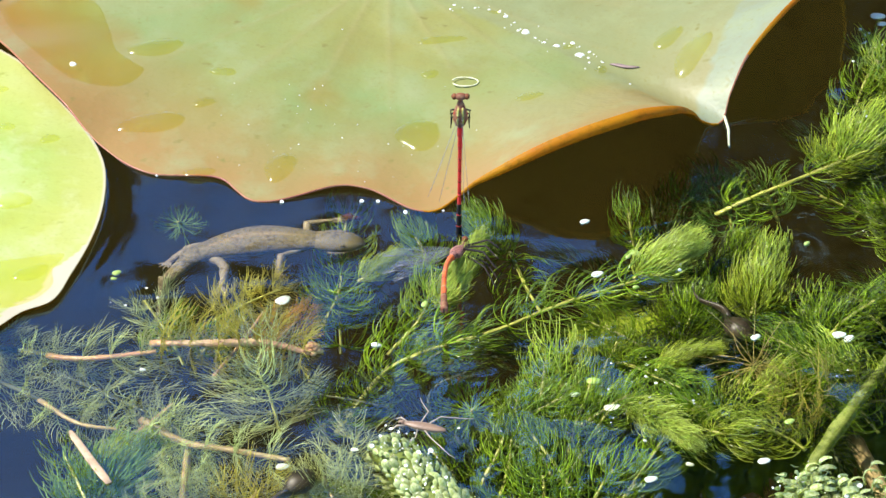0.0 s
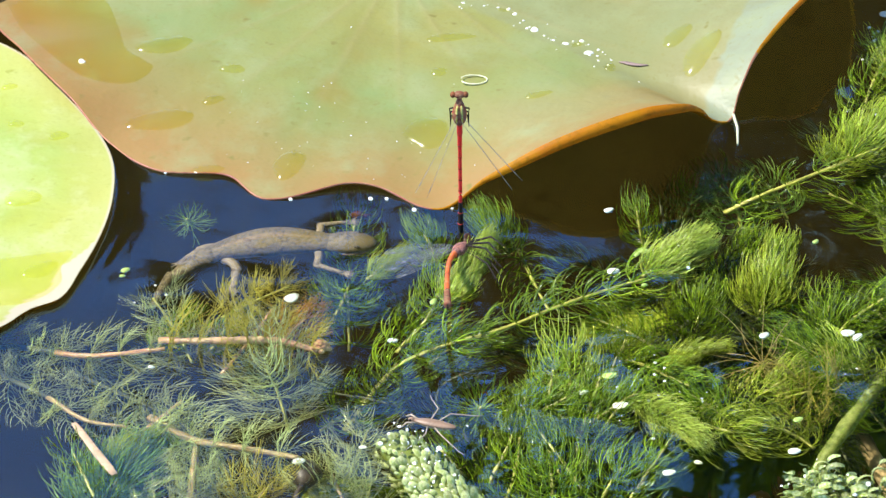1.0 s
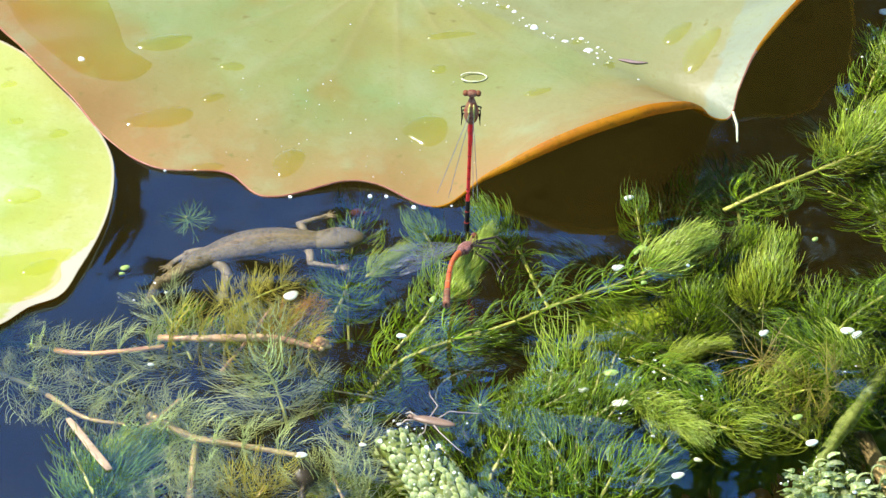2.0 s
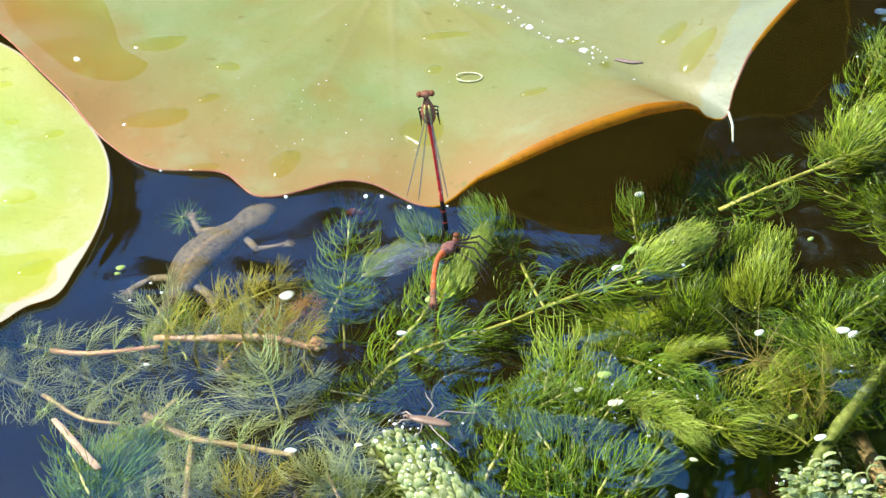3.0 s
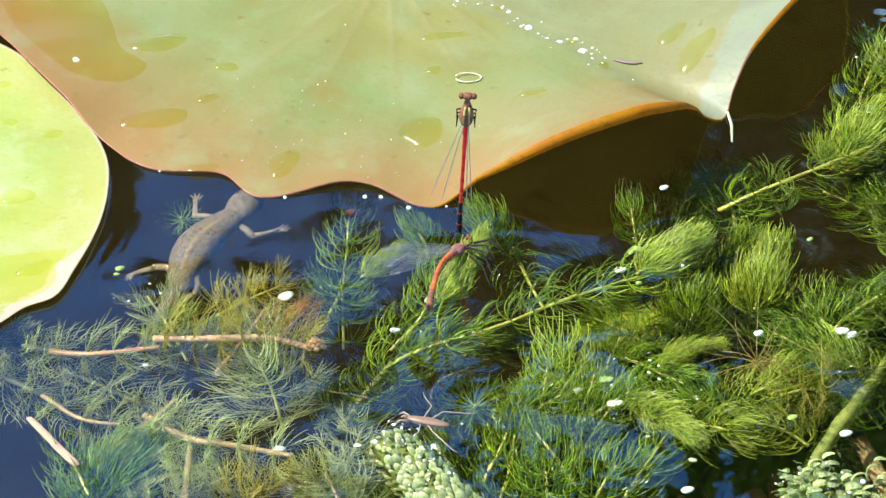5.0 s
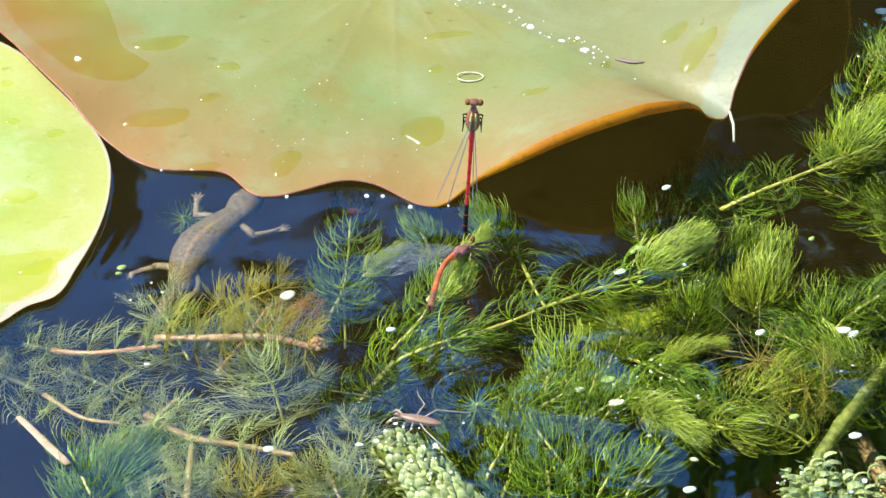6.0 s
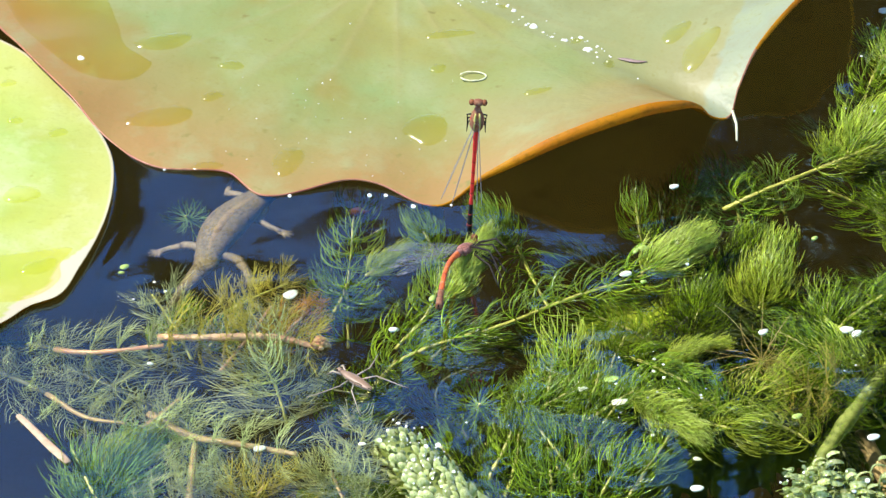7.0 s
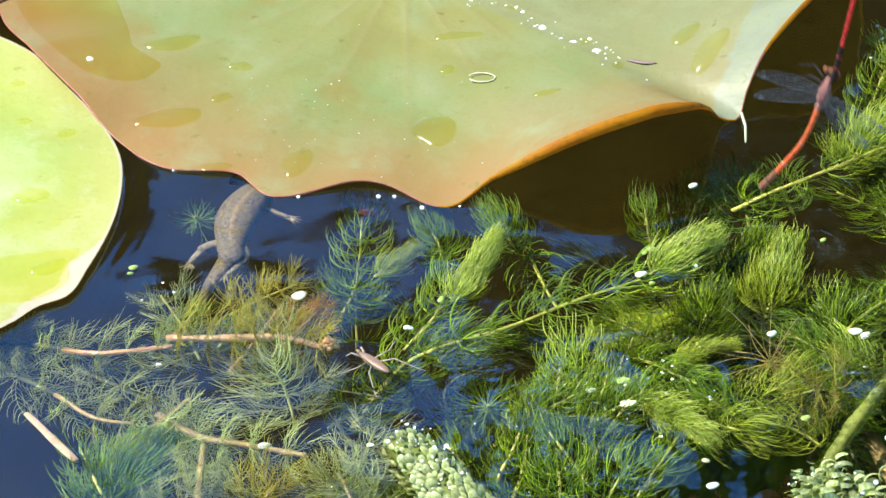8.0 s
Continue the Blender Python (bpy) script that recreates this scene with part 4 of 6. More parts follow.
def scaly_shoot(tip, foot, length, r, n, label):
    """A blunt shoot wrapped in small cupped leaves that overlap like scales, its back out of the water."""
    rnd = random.Random(9)
    o = Vector(foot)
    ob = thing("waterweed_shoot", o, label, "water plant", "curly waterweeds")
    axis = (Vector(tip) - o).normalized()
    side = axis.cross(Vector((0, 0, 1))).normalized()
    up = side.cross(axis)

    def girth(t):
        """The shoot's radius at t mm from its tip."""
        return r * math.sqrt(max(0.0, 1 - max(0.0, 1 - t / (1.1 * r)) ** 2)) * (1 + 0.012 * t)
    core = [Vector(tip) - o - axis * t for t in (0.5, 1.5, 3, 5, 8, 12, 18, 26, length)]
    part("stem", Shape().tube(core, [max(0.4, 0.82 * girth(t)) for t in (0.5, 1.5, 3, 5, 8, 12, 18, 26, length)], 14, 0.8, up), CURL_HEART, ob)
    forms = []
    for v in range(5):
        s = Shape()
        cup, wide = rnd.uniform(0.5, 0.95), rnd.uniform(0.75, 1.0)
        for i in range(7):
            t = i / 6
            w = wide * math.sin(math.pi * (0.10 + 0.80 * t)) ** 0.6
            for k in range(5):
                q = (k - 2) / 2
                s.v.append(Vector((2.3 * t - 0.5, q * w, 0.55 * math.sin(math.pi * 0.62 * t) - cup * 0.55 * q * q * w - 0.75 * t ** 3)))
        for i in range(6):
            for k in range(4):
                a = i * 5 + k
                s.f.append((a, a + 5, a + 6, a + 1))
        me = s.mesh("leaflet")
        me.materials.append(CURL)
        forms.append(me)
    for i in range(n):
        t = 0.4 + (length - 2) * ((i + 0.5) / n) ** 0.9
        a = i * 2.39996 + rnd.gauss(0, 0.12)
        if math.cos(a) < -0.35:
            continue
        out = up * math.cos(a) + side * math.sin(a)
        slope = min(1.0, max(0.0, 1 - t / (1.1 * r)))
        nrm = (out * math.sqrt(1 - 0.9 * slope * slope) + axis * 0.95 * slope).normalized()
        way = (axis - nrm * axis.dot(nrm)).normalized()
        way = (way + nrm * rnd.uniform(0.25, 1.3) + side * rnd.gauss(0, 0.4)).normalized()
        nrm = (nrm - way * nrm.dot(way)).normalized()
        rot = Matrix((way, nrm.cross(way), nrm)).transposed()
        p = Vector(tip) - o - axis * t + out * girth(t) * rnd.uniform(0.9, 1.05)
        w = new("leaflet", forms[rnd.randrange(5)])
        w.parent = ob
        sc = rnd.uniform(0.55, 1.15) * (0.72 + 0.016 * t)
        w.matrix_basis = Matrix.LocRotScale(p * MM, rot.to_quaternion(), (sc, sc, sc))


scaly_shoot((-12.0, -62.2, -1.6), (5.4, -90.5, -4.2), 34.0, 4.7, 400, "blunt waterweed shoot wrapped in glistening scale-like leaves")
curly_weed([(93.5, -86.1, -6), (82.9, -80.3, -2), (74, -81.4, -0.5), (66.3, -82.1, 1)], 480, "curly waterweed shoot with pale recurved leaves")


# bud at the end of the pink stem, and a small red creature in the water
def bud():
    ob = thing("flower_bud", (-25.8, -33.9, -0), "small reddish bud at the end of a pink stem", "bud")
    s = Shape()
    rnd = random.Random(2)
    for i in range(16):
        a, h = i * 2.4, i / 15
        s.blob((1.5 * math.cos(a) * (1 - 0.6 * h), 1.2 * math.sin(a) * (1 - 0.6 * h), 0.2 + 1.6 * h), (0.75, 0.6, 0.6), 7, 5)
    part("bud_head", s, BUD, ob)


bud()


def larva(place, turn, mat, length, label, name, cat, tail=0.62):
    ob = thing(name, pose(place[0] * MM, place[1] * MM, place[2] * MM, 0, 0, turn), label, cat)
    n = 12
    s = Shape().tube([(length * (0.28 - 0.40 * i / (n - 1)), 0, 0) for i in range(n)], [0.03 * length + 0.125 * length * math.sin(math.pi * min(1, (i + 0.4) / (n - 0.4))) for i in range(n)], 10, 0.8)
    part("body", s, mat, ob)
    t = Shape().tube([(-length * (0.10 + tail * i / 11), 0.05 * length * math.sin(i * 0.6), 0) for i in range(12)], [0.045 * length * (1 - i / 12.5) for i in range(12)], 8, 2.0)
    part("tail", t, mat, ob)
    return ob


larva((-18.6, 19.7, -9), 172, FISHY, 9, "small red-brown larva hanging in the water", "larva", "larva", 0.1)


# ---- small floating things ----
def duckweed(places, mat, size, label, group="duckweed fronds"):
    """A frond of one or more flat rounded pads of slightly domed outline."""
    rnd = random.Random(len(label) + int(size * 10) + int(abs(places[0][0]) * 7))
    ob = thing("duckweed", Vector(places[0]) + Vector((0, 0, 0.1)), label, "duckweed", group)
    for i, p in enumerate(places):
        s = Shape()
        w = size * rnd.uniform(0.85, 1.1) * (1 if i == 0 else 0.7)
        s.v.append(Vector((0, 0, 0.45)))
        n = 18
        for ring, (q, z) in enumerate(((0.55, 0.42), (0.9, 0.25), (1.0, 0.05), (0.9, -0.2))):
            for k in range(n):
                a = 2 * math.pi * k / n
                r = w * q * (1 + 0.13 * math.cos(a) + 0.06 * math.cos(3 * a + i))
                s.v.append(Vector((r * math.cos(a) * 1.1, r * 0.72 * math.sin(a), 0.7 * z)))
        for k in range(n):
            s.f.append((0, 1 + k, 1 + (k + 1) % n))
            for j in range(3):
                a, b = 1 + j * n + k, 1 + j * n + (k + 1) % n
                s.f.append((a, a + n, b + n, b))
        ob2 = part("pad", s, mat, ob)
        off = Vector(p) - Vector(places[0])
        ob2.matrix_basis = pose(off.x * MM, off.y * MM, 0, rnd.uniform(-6, 6), rnd.uniform(-6, 6), rnd.uniform(-40, 40) + 25)
    return ob


PALE_LABEL = "pale glossy duckweed frond floating on the water"
duckweed([(-32.4, -16.7, -0)], DUCK, 1.75, PALE_LABEL)
duckweed([(63.7, -29.2, -0)], DUCK, 1.15, PALE_LABEL)
duckweed([(80.5, -28.4, -0), (82.5, -29.8, -0)], DUCK, 1.5, "pair of pale duckweed fronds joined together")
duckweed([(33.8, -52.7, -0)], DUCK, 1.6, PALE_LABEL)
duckweed([(26.6, -48.5, -0)], DUCK, 1.0, PALE_LABEL)
duckweed([(40.1, 0, -0), (38.8, -1.2, -0)], DUCK_GREEN, 1.3, "green duckweed frond on the hornwort tip")
duckweed([(-17, -65.9, -0)], DUCK, 0.9, PALE_LABEL)
duckweed([(-59.9, -39.9, -0)], DUCK, 0.7, PALE_LABEL)
duckweed([(-66.9, -7.1, -0), (-67.4, -9.1, -0)], DUCK_GREEN, 0.9, "small green duckweed fronds floating on blue water")
duckweed([(68.9, -56.9, -0)], DUCK_GREEN, 1.1, "small green duckweed frond on the water")
duckweed([(40, -12, -0)], DUCK_GREEN, 0.7, "small green duckweed frond on the water")
duckweed([(-3.3, -17.9, -0)], DUCK_GREEN, 0.95, "small green duckweed frond on the water")
duckweed([(97, 89.6, -0), (97.8, 86.4, -0)], DUCK, 1.7, PALE_LABEL)
duckweed([(76.1, 3.2, -0)], DUCK_GREEN, 0.7, "small green duckweed frond on the water")
duckweed([(48.6, -70.7, -0)], DUCK, 0.9, PALE_LABEL)
drift_a = duckweed([(46.3, 21.7, -0)], DUCK, 1.0, "white duckweed frond drifting over the dark water")
drift_b = duckweed([(36.5, -7.3, -0)], DUCK, 1.4, "white duckweed frond drifting over the hornwort")
drift_c = duckweed([(-9.3, -28.1, -0)], DUCK, 1.15, "white duckweed frond drifting over the hornwort")
drift_d = duckweed([(-31.7, -66.8, -0)], DUCK, 1.25, "white duckweed frond drifting over the milfoil")
drift_e = duckweed([(78.6, -61.9, -0)], DUCK, 1.15, "pale duckweed frond drifting by the stout stem")
drift_f = duckweed([(47.1, -79.7, -0)], DUCK, 1.25, "white duckweed frond drifting over dark water")
drift_g = duckweed([(32.3, -44.4, -0)], DUCK_GREEN, 1.5, "pale green duckweed frond on the water")


def stick():
    ob = thing("straw", (-75.5, -65, -0), "short flat piece of pale straw adrift on the water", "straw")
    a = Vector((-80.7, -57.1, -0)) - Vector((-75.5, -65, -0))
    b = Vector((-70.3, -72.6, -0)) - Vector((-75.5, -65, -0))
    pts = [a.lerp(b, i / 8) + Vector((0, 0, 0.15 + 0.1 * math.sin(i))) for i in range(9)]
    part("blade", Shape().tube(pts, [0.6, 0.8, 0.82, 0.86, 0.9, 0.95, 0.95, 0.92, 0.72], 8, 0.25), STRAW, ob)
    return ob


straw = stick()


def thread_ring():
    x, y, z = (5.4, 58.4, 2)
    ob = thing("thread", (x, y, leaf_top(big, x, y) + 0.2), "pale curled thread lying on the lily leaf", "thread")
    pts = [(2.8 * math.cos(a), 1.6 * math.sin(a) + 0.5 * (i / 23) ** 2, 0.2) for i, a in enumerate([radians(-165 + 335 * i / 23) for i in range(24)])]
    part("strand", Shape().tube(pts, [0.12 + 0.08 * math.sin(i * 0.9) ** 2 for i in range(24)], 6), THREAD, ob)


thread_ring()


def leaf_scrap():
    x, y = 40.2, 66.6
    ob = thing("leaf_scrap", (x, y, leaf_top(big, x, y) + 0.1), "thin purplish scrap of plant lying on the lily leaf", "plant scrap")
    pts = [(-3.2 + 6.4 * i / 8, -0.25 * (i - 4) + 0.15 * math.sin(i), leaf_top(big, x - 3.2 + 0.8 * i, y - 0.25 * (i - 4)) - leaf_top(big, x, y) + 0.1) for i in range(9)]
    part("strip", Shape().tube(pts, [0.12, 0.4, 0.55, 0.6, 0.55, 0.5, 0.45, 0.3, 0.1], 7, 0.3), SCRAP, ob)


leaf_scrap()


def dry_stalk():
    o = Vector((61.2, 48.7, -0))
    ob = thing("dry_stalk", o, "short pale dry stalk hanging from the leaf tip", "stalk")
    e = Vector((61.7, 38.9, -0)) - o
    part("stalk", Shape().tube([(0, 0, 1.0), e * 0.5 + Vector((0.4, 0, 0.9)), e + Vector((0, 0, 0.1))], [0.32, 0.3, 0.22], 7), THREAD, ob)


dry_stalk()


# white bubbles that also stand in for sparkle on the water
def bubbles(centre, spread, n, seed, label="small white air bubble at the surface, doubling as a glint"):
    rnd = random.Random(seed)
    for i in range(max(1, n // 2)):
        r = (rnd.uniform(0.10, 0.42) ** 1.0 if n < 20 else 0.12 + 0.42 * rnd.random() ** 3) if n > 1 else rnd.choice((0.26, 0.34, 0.42, 0.5))
        p = Vector(centre) + Vector((rnd.gauss(0, spread), rnd.gauss(0, spread * 0.8), r * 0.15))
        ob = thing("bubble_glint", p, label, "air bubble", "air bubbles")
        d = part("film", Shape().blob((0, 0, 0), (r, r, r * 0.75), 14, 8), BUBBLE_GLINT, ob)
        d.visible_shadow = False


bubbles((-64.6, -17.5, -0), 2.6, 9, 1)
bubbles((-58.9, -15.6, -0), 3.0, 6, 2)
bubbles((43.5, -47.7, -0), 7.0, 14, 3)
bubbles((37.6, -56.9, -0), 5.0, 10, 4)
bubbles((50, 2.2, -0), 4.5, 8, 5)
bubbles((-9.3, -66.2, 2.9), 2.4, 40, 6, "small white bubble in the curly waterweed, doubling as a glint")
bubbles((-5.2, -73, 3.0), 2.8, 40, 17, "small white bubble in the curly waterweed, doubling as a glint")
bubbles((-0.6, -80.5, 2.6), 3.0, 40, 7, "small white bubble in the curly waterweed, doubling as a glint")
bubbles((91.9, 80.9, -0), 3.0, 7, 8)
bubbles((87.3, 50, -0), 4.0, 6, 9)
bubbles((71.7, -82, 2.2), 5.0, 24, 10, "small white bubble in the curly waterweed, doubling as a glint")
bubbles((85.7, -40.3, -0), 3.0, 5, 11)
bubbles((8.5, -53.2, -0), 6.0, 6, 12)
bubbles((40.4, -40.3, -0), 3.5, 18, 13)
bubbles((46.6, -54.9, -0.2), 5.0, 18, 14)
bubbles((93.5, 76.4, -0), 3.5, 18, 15)
bubbles((50.5, -0.1, 0.2), 3.5, 10, 16)
# white beads standing in for sun glints on the meniscus along the leaf's edge
for p in ((-60.4, 27.6, 0.2), (-64.6, 31.4, 0.2), (-33.4, 18.1, 0.2), (-16.5, 18.5, 0.2), (-13.3, 18.1, 0.2), (-74.2, 39.8, 1), (0.7, 14.7, 0.3), (-7.6, 14.4, 0.2)):
    bubbles(p, 0.15, 1, int(abs(p[0]) * 9), "white bead standing in for a sun glint at the leaf's edge")


# ---- drops on the leaves ----
def drop(on, place, rx, ry, h, turn, label="water drop lying on the lily leaf, whitened like a glint if tiny"):
    ob = thing("water_drop", pose(place[0] * MM, place[1] * MM, place[2] * MM, 0, 0, turn), label, "water drop", "water drops")
    s = Shape()
    n = 24 if rx < 10 else 60
    rnd = random.Random(int(abs(place[0] * 10)))
    ph = rnd.uniform(0, 6)
    s.v.append(Vector((0, 0, h)))
    rows = [(0.3, 0.98), (0.6, 0.88), (0.8, 0.66), (0.93, 0.33), (1.0, 0.0)]
    for q, z in rows:
        for k in range(n):
            a = 2 * math.pi * k / n
            r = q * (1 + 0.12 * math.sin(2 * a + ph) + 0.07 * math.sin(3 * a + 2 * ph) + (0.07 * math.sin(5 * a + ph) + 0.05 * math.sin(9 * a) + 0.025 * math.sin(17 * a + 1) if rx > 10 else 0))
            s.v.append(Vector((rx * r * math.cos(a), ry * r * math.sin(a), z * h)))
    for k in range(n):
        s.f.append((0, 1 + k, 1 + (k + 1) % n))
        for j in range(len(rows) - 1):
            a, b = 1 + j * n + k, 1 + j * n + (k + 1) % n
            s.f.append((a, a + n, b + n, b))
    ct, st = math.cos(radians(turn)), math.sin(radians(turn))
    for p in s.v:
        p.z += leaf_top(on, place[0] + p.x * ct - p.y * st, place[1] + p.x * st + p.y * ct) - place[2] + 0.03
    # drops under 1.2 mm are made white to stand in for sun glints
    d = part("water", s, BUBBLE_GLINT if rx < 1.2 else DROP, ob)
    d.visible_shadow = False
    return ob


def wet_film(on, outline, label):
    """A thin sheet of water on a blade, with a rounded edge; outline: its bends, in order round it."""
    pts = spline([(*p, 0) for p in outline + outline[:1]], 8 * len(outline) + 1)[:-1]
    c = sum(pts, Vector()) / len(pts)
    ob = thing("water_film", (c.x, c.y, leaf_top(on, c.x, c.y)), label, "water film")
    s, n = Shape(), len(pts)
    for q, h in ((0.12, 0.16), (0.3, 0.16), (0.5, 0.16), (0.7, 0.16), (0.85, 0.16), (0.94, 0.14), (0.98, 0.09), (1.0, 0.0)):
        for p in pts:
            x, y = c.x + q * (p.x - c.x), c.y + q * (p.y - c.y)
            s.v.append(Vector((x - c.x, y - c.y, leaf_top(on, x, y) - leaf_top(on, c.x, c.y) + h + 0.04)))
    s.f.append(tuple(range(n)))
    for j in range(7):
        for k in range(n):
            a, b = j * n + k, j * n + (k + 1) % n
            s.f.append((a, a + n, b + n, b))
    if sum(p.x * q.y - p.y * q.x for p, q in zip(s.v[:n], s.v[1:n] + s.v[:1])) < 0:
        s.f = [tuple(reversed(f)) for f in s.f]
    part("water", s, DROP, ob).visible_shadow = False


wet_film(big, [(-98, 88), (-90, 95), (-77.7, 93), (-73.4, 82.2), (-70.9, 71.5), (-66.5, 66.2), (-64.6, 63.4), (-67.6, 58.2), (-72.5, 56.5), (-80, 58.5), (-87, 66.5), (-94, 77.7)], "thin sheet of water on the lily leaf")
wet_film(side, [(-96, -6), (-86, -4.2), (-77.9, -3.0), (-79.8, -8.4), (-79.6, -13.5), (-83.3, -18.4), (-90, -21.2), (-98, -20)], "thin sheet of water by the leaf's dry edge")
LEAF_DROPS = [((-62.5, 73.1, 2.5), 6.5, 3.2, 12), ((-61.8, 45.3, 2.5), 7.0, 3.6, 20), ((-51.1, 52.4, 2.5), 2.4, 1.7, 10), ((-34, 29.4, 2.5), 3.0, 5.5, -30), ((-4.7, 41, 2.5), 4.5, 6.0, -20),
              ((-51.3, 27.7, 2.5), 3.4, 1.6, 0), ((-80, 64.2, 2.5), 0.9, 0.9, 0), ((35, 65.5, 2.5), 1.5, 1.7, 0), ((-2.3, 62.9, 2.5), 2.0, 1.5, 0), ((-47.3, 64.2, 2.5), 2.6, 1.8, 0),
              ((18.8, 80.3, 2.5), 1.0, 0.9, 0), ((28, 74.5, 2.5), 1.3, 0.9, 30), ((30.5, 71.3, 2.5), 1.0, 0.8, 0), ((12, 88.1, 2.5), 1.4, 0.6, 0), ((19, 51.1, 2.5), 3, 1.5, 10), ((0.1, 76.7, 2.5), 5, 1.6, 5)]
LEAF_DROPS += [((54.9, 66.8, 2), 3.2, 6.5, -25), ((50, 74, 2), 2.4, 4.0, -40)]
LEAF_DROPS += [((3, 90.9, 2), 0.36, 0.25, 0), ((7.7, 89.8, 2), 0.34, 0.19, 0), ((10.8, 89.1, 2), 0.36, 0.22, 0), ((14.5, 86.5, 2), 0.61, 0.50, 0), ((16.4, 84, 2), 0.30, 0.21, 0), ((20.9, 77.9, 2), 0.32, 0.23, 0)]
LEAF_DROPS += [((22.9, 76.1, 2), 0.36, 0.33, 0), ((25.6, 74.8, 2), 0.73, 0.54, 0), ((29.1, 75.7, 2), 0.62, 0.47, 0), ((32.4, 70.1, 2), 0.34, 0.27, 0), ((41.2, 60.1, 2), 0.26, 0.24, 0), ((-21.7, 81.3, 2), 0.19, 0.18, 0)]
LEAF_DROPS += [((-21, 39.6, 2), 0.19, 0.18, 0), ((-17.3, 31.1, 2), 0.10, 0.09, 0), ((-10, 25.9, 2), 0.11, 0.10, 0), ((-16, 23.8, 2), 0.13, 0.12, 0), ((-25.6, 59, 2), 0.17, 0.16, 0), ((-44.7, 59.5, 2), 0.13, 0.12, 0)]
beads = random.Random(12)
for p in [(4.5, 90.4, 2), (12, 88.4, 2), (18.2, 82, 2), (23.7, 76.1, 2), (28.1, 74.8, 2), (31.7, 71.2, 2), (35.1, 67.2, 2)]:
    for k in range(5):
        r = 0.12 + 0.3 * beads.random() ** 2
        LEAF_DROPS.append(((p[0] + beads.gauss(0, 2.2), p[1] + beads.gauss(0, 1.5), p[2]), r, r * beads.uniform(0.7, 1.1), 0))
# tiny white specks scattered as sun glitter on the blade
for k in range(34):
    r = 0.07 + 0.12 * beads.random() ** 2
    a = radians(beads.uniform(-128, -72))
    q = 91 * beads.uniform(0.55, 0.93)
    LEAF_DROPS.append(((-11.9 + q * math.cos(a), 106.4 + q * math.sin(a), 2.0), r, r, 0))
SIDE_DROPS = [((-89.6, 15.9, 2.5), 3.6, 3.2, 10), ((-83.4, 38.2, 2.5), 2.0, 1.6, 30), ((-92.8, 42.9, 2.5), 1.6, 1.3, 0), ((-84.1, -9.2, 2.5), 4.2, 2.2, 40), ((-95.4, 57.2, 2.5), 1.6, 1.3, 0)]

for on, rows, up in ((big, LEAF_DROPS, 1.0), (side, SIDE_DROPS, 1.0)):
    for p, rx, ry, turn in rows:
        drop(on, (p[0], p[1], leaf_top(on, p[0], p[1])), rx, ry, (0.25 if rx > 10 else min(0.27 * min(rx, ry) + 0.12, 0.9)), turn)


# ---- the tree across the pond, mirrored in the water ----
def tree():
    rnd = random.Random(21)
    ob = thing("tree", (1945, 6200, 90), "leafy tree on the far bank, mirrored dark in the water", "tree")
    part("trunk", Shape().tube(spline([(0, 0, -100), (60, 20, 900), (-40, 60, 2200), (20, 0, 4200), (0, 40, 6700)], 22), [210 - 8 * i for i in range(22)], 12), BARK, ob)
    ends = []
    for i in range(26):
        h = 1500 + 5000 * i / 25
        a = i * 2.4
        L = 2300 * math.sin(math.pi * (0.22 + 0.70 * i / 25)) * rnd.uniform(0.8, 1.1)
        tip = Vector((L * math.cos(a), L * math.sin(a), h + 700 * rnd.uniform(0.6, 1.3)))
        path = spline([(0, 20, h - 200), tip * 0.5 + Vector((0, 0, h * 0.48)), tip], 9)
        part("limb", Shape().tube(path, [75 - 8 * k for k in range(9)], 7), BARK, ob)
        ends += path[3:]
    s = Shape()
    for p in ends:
        for k in range(420):
            c = p + Vector((rnd.gauss(0, 220), rnd.gauss(0, 220), rnd.gauss(0, 200)))
            n = Vector((rnd.gauss(0, 1), rnd.gauss(0, 1), rnd.gauss(0, 1))).normalized()
            u = n.orthogonal().normalized() * rnd.uniform(60, 110)
            v = n.cross(u) * 0.55
            i0 = len(s.v)
            s.v += [c - u, c + v, c + u, c - v]
            s.f.append((i0, i0 + 1, i0 + 2, i0 + 3))
    tagged(part("crown", s, TREE_LEAF, ob), kind="stuff")


tree()
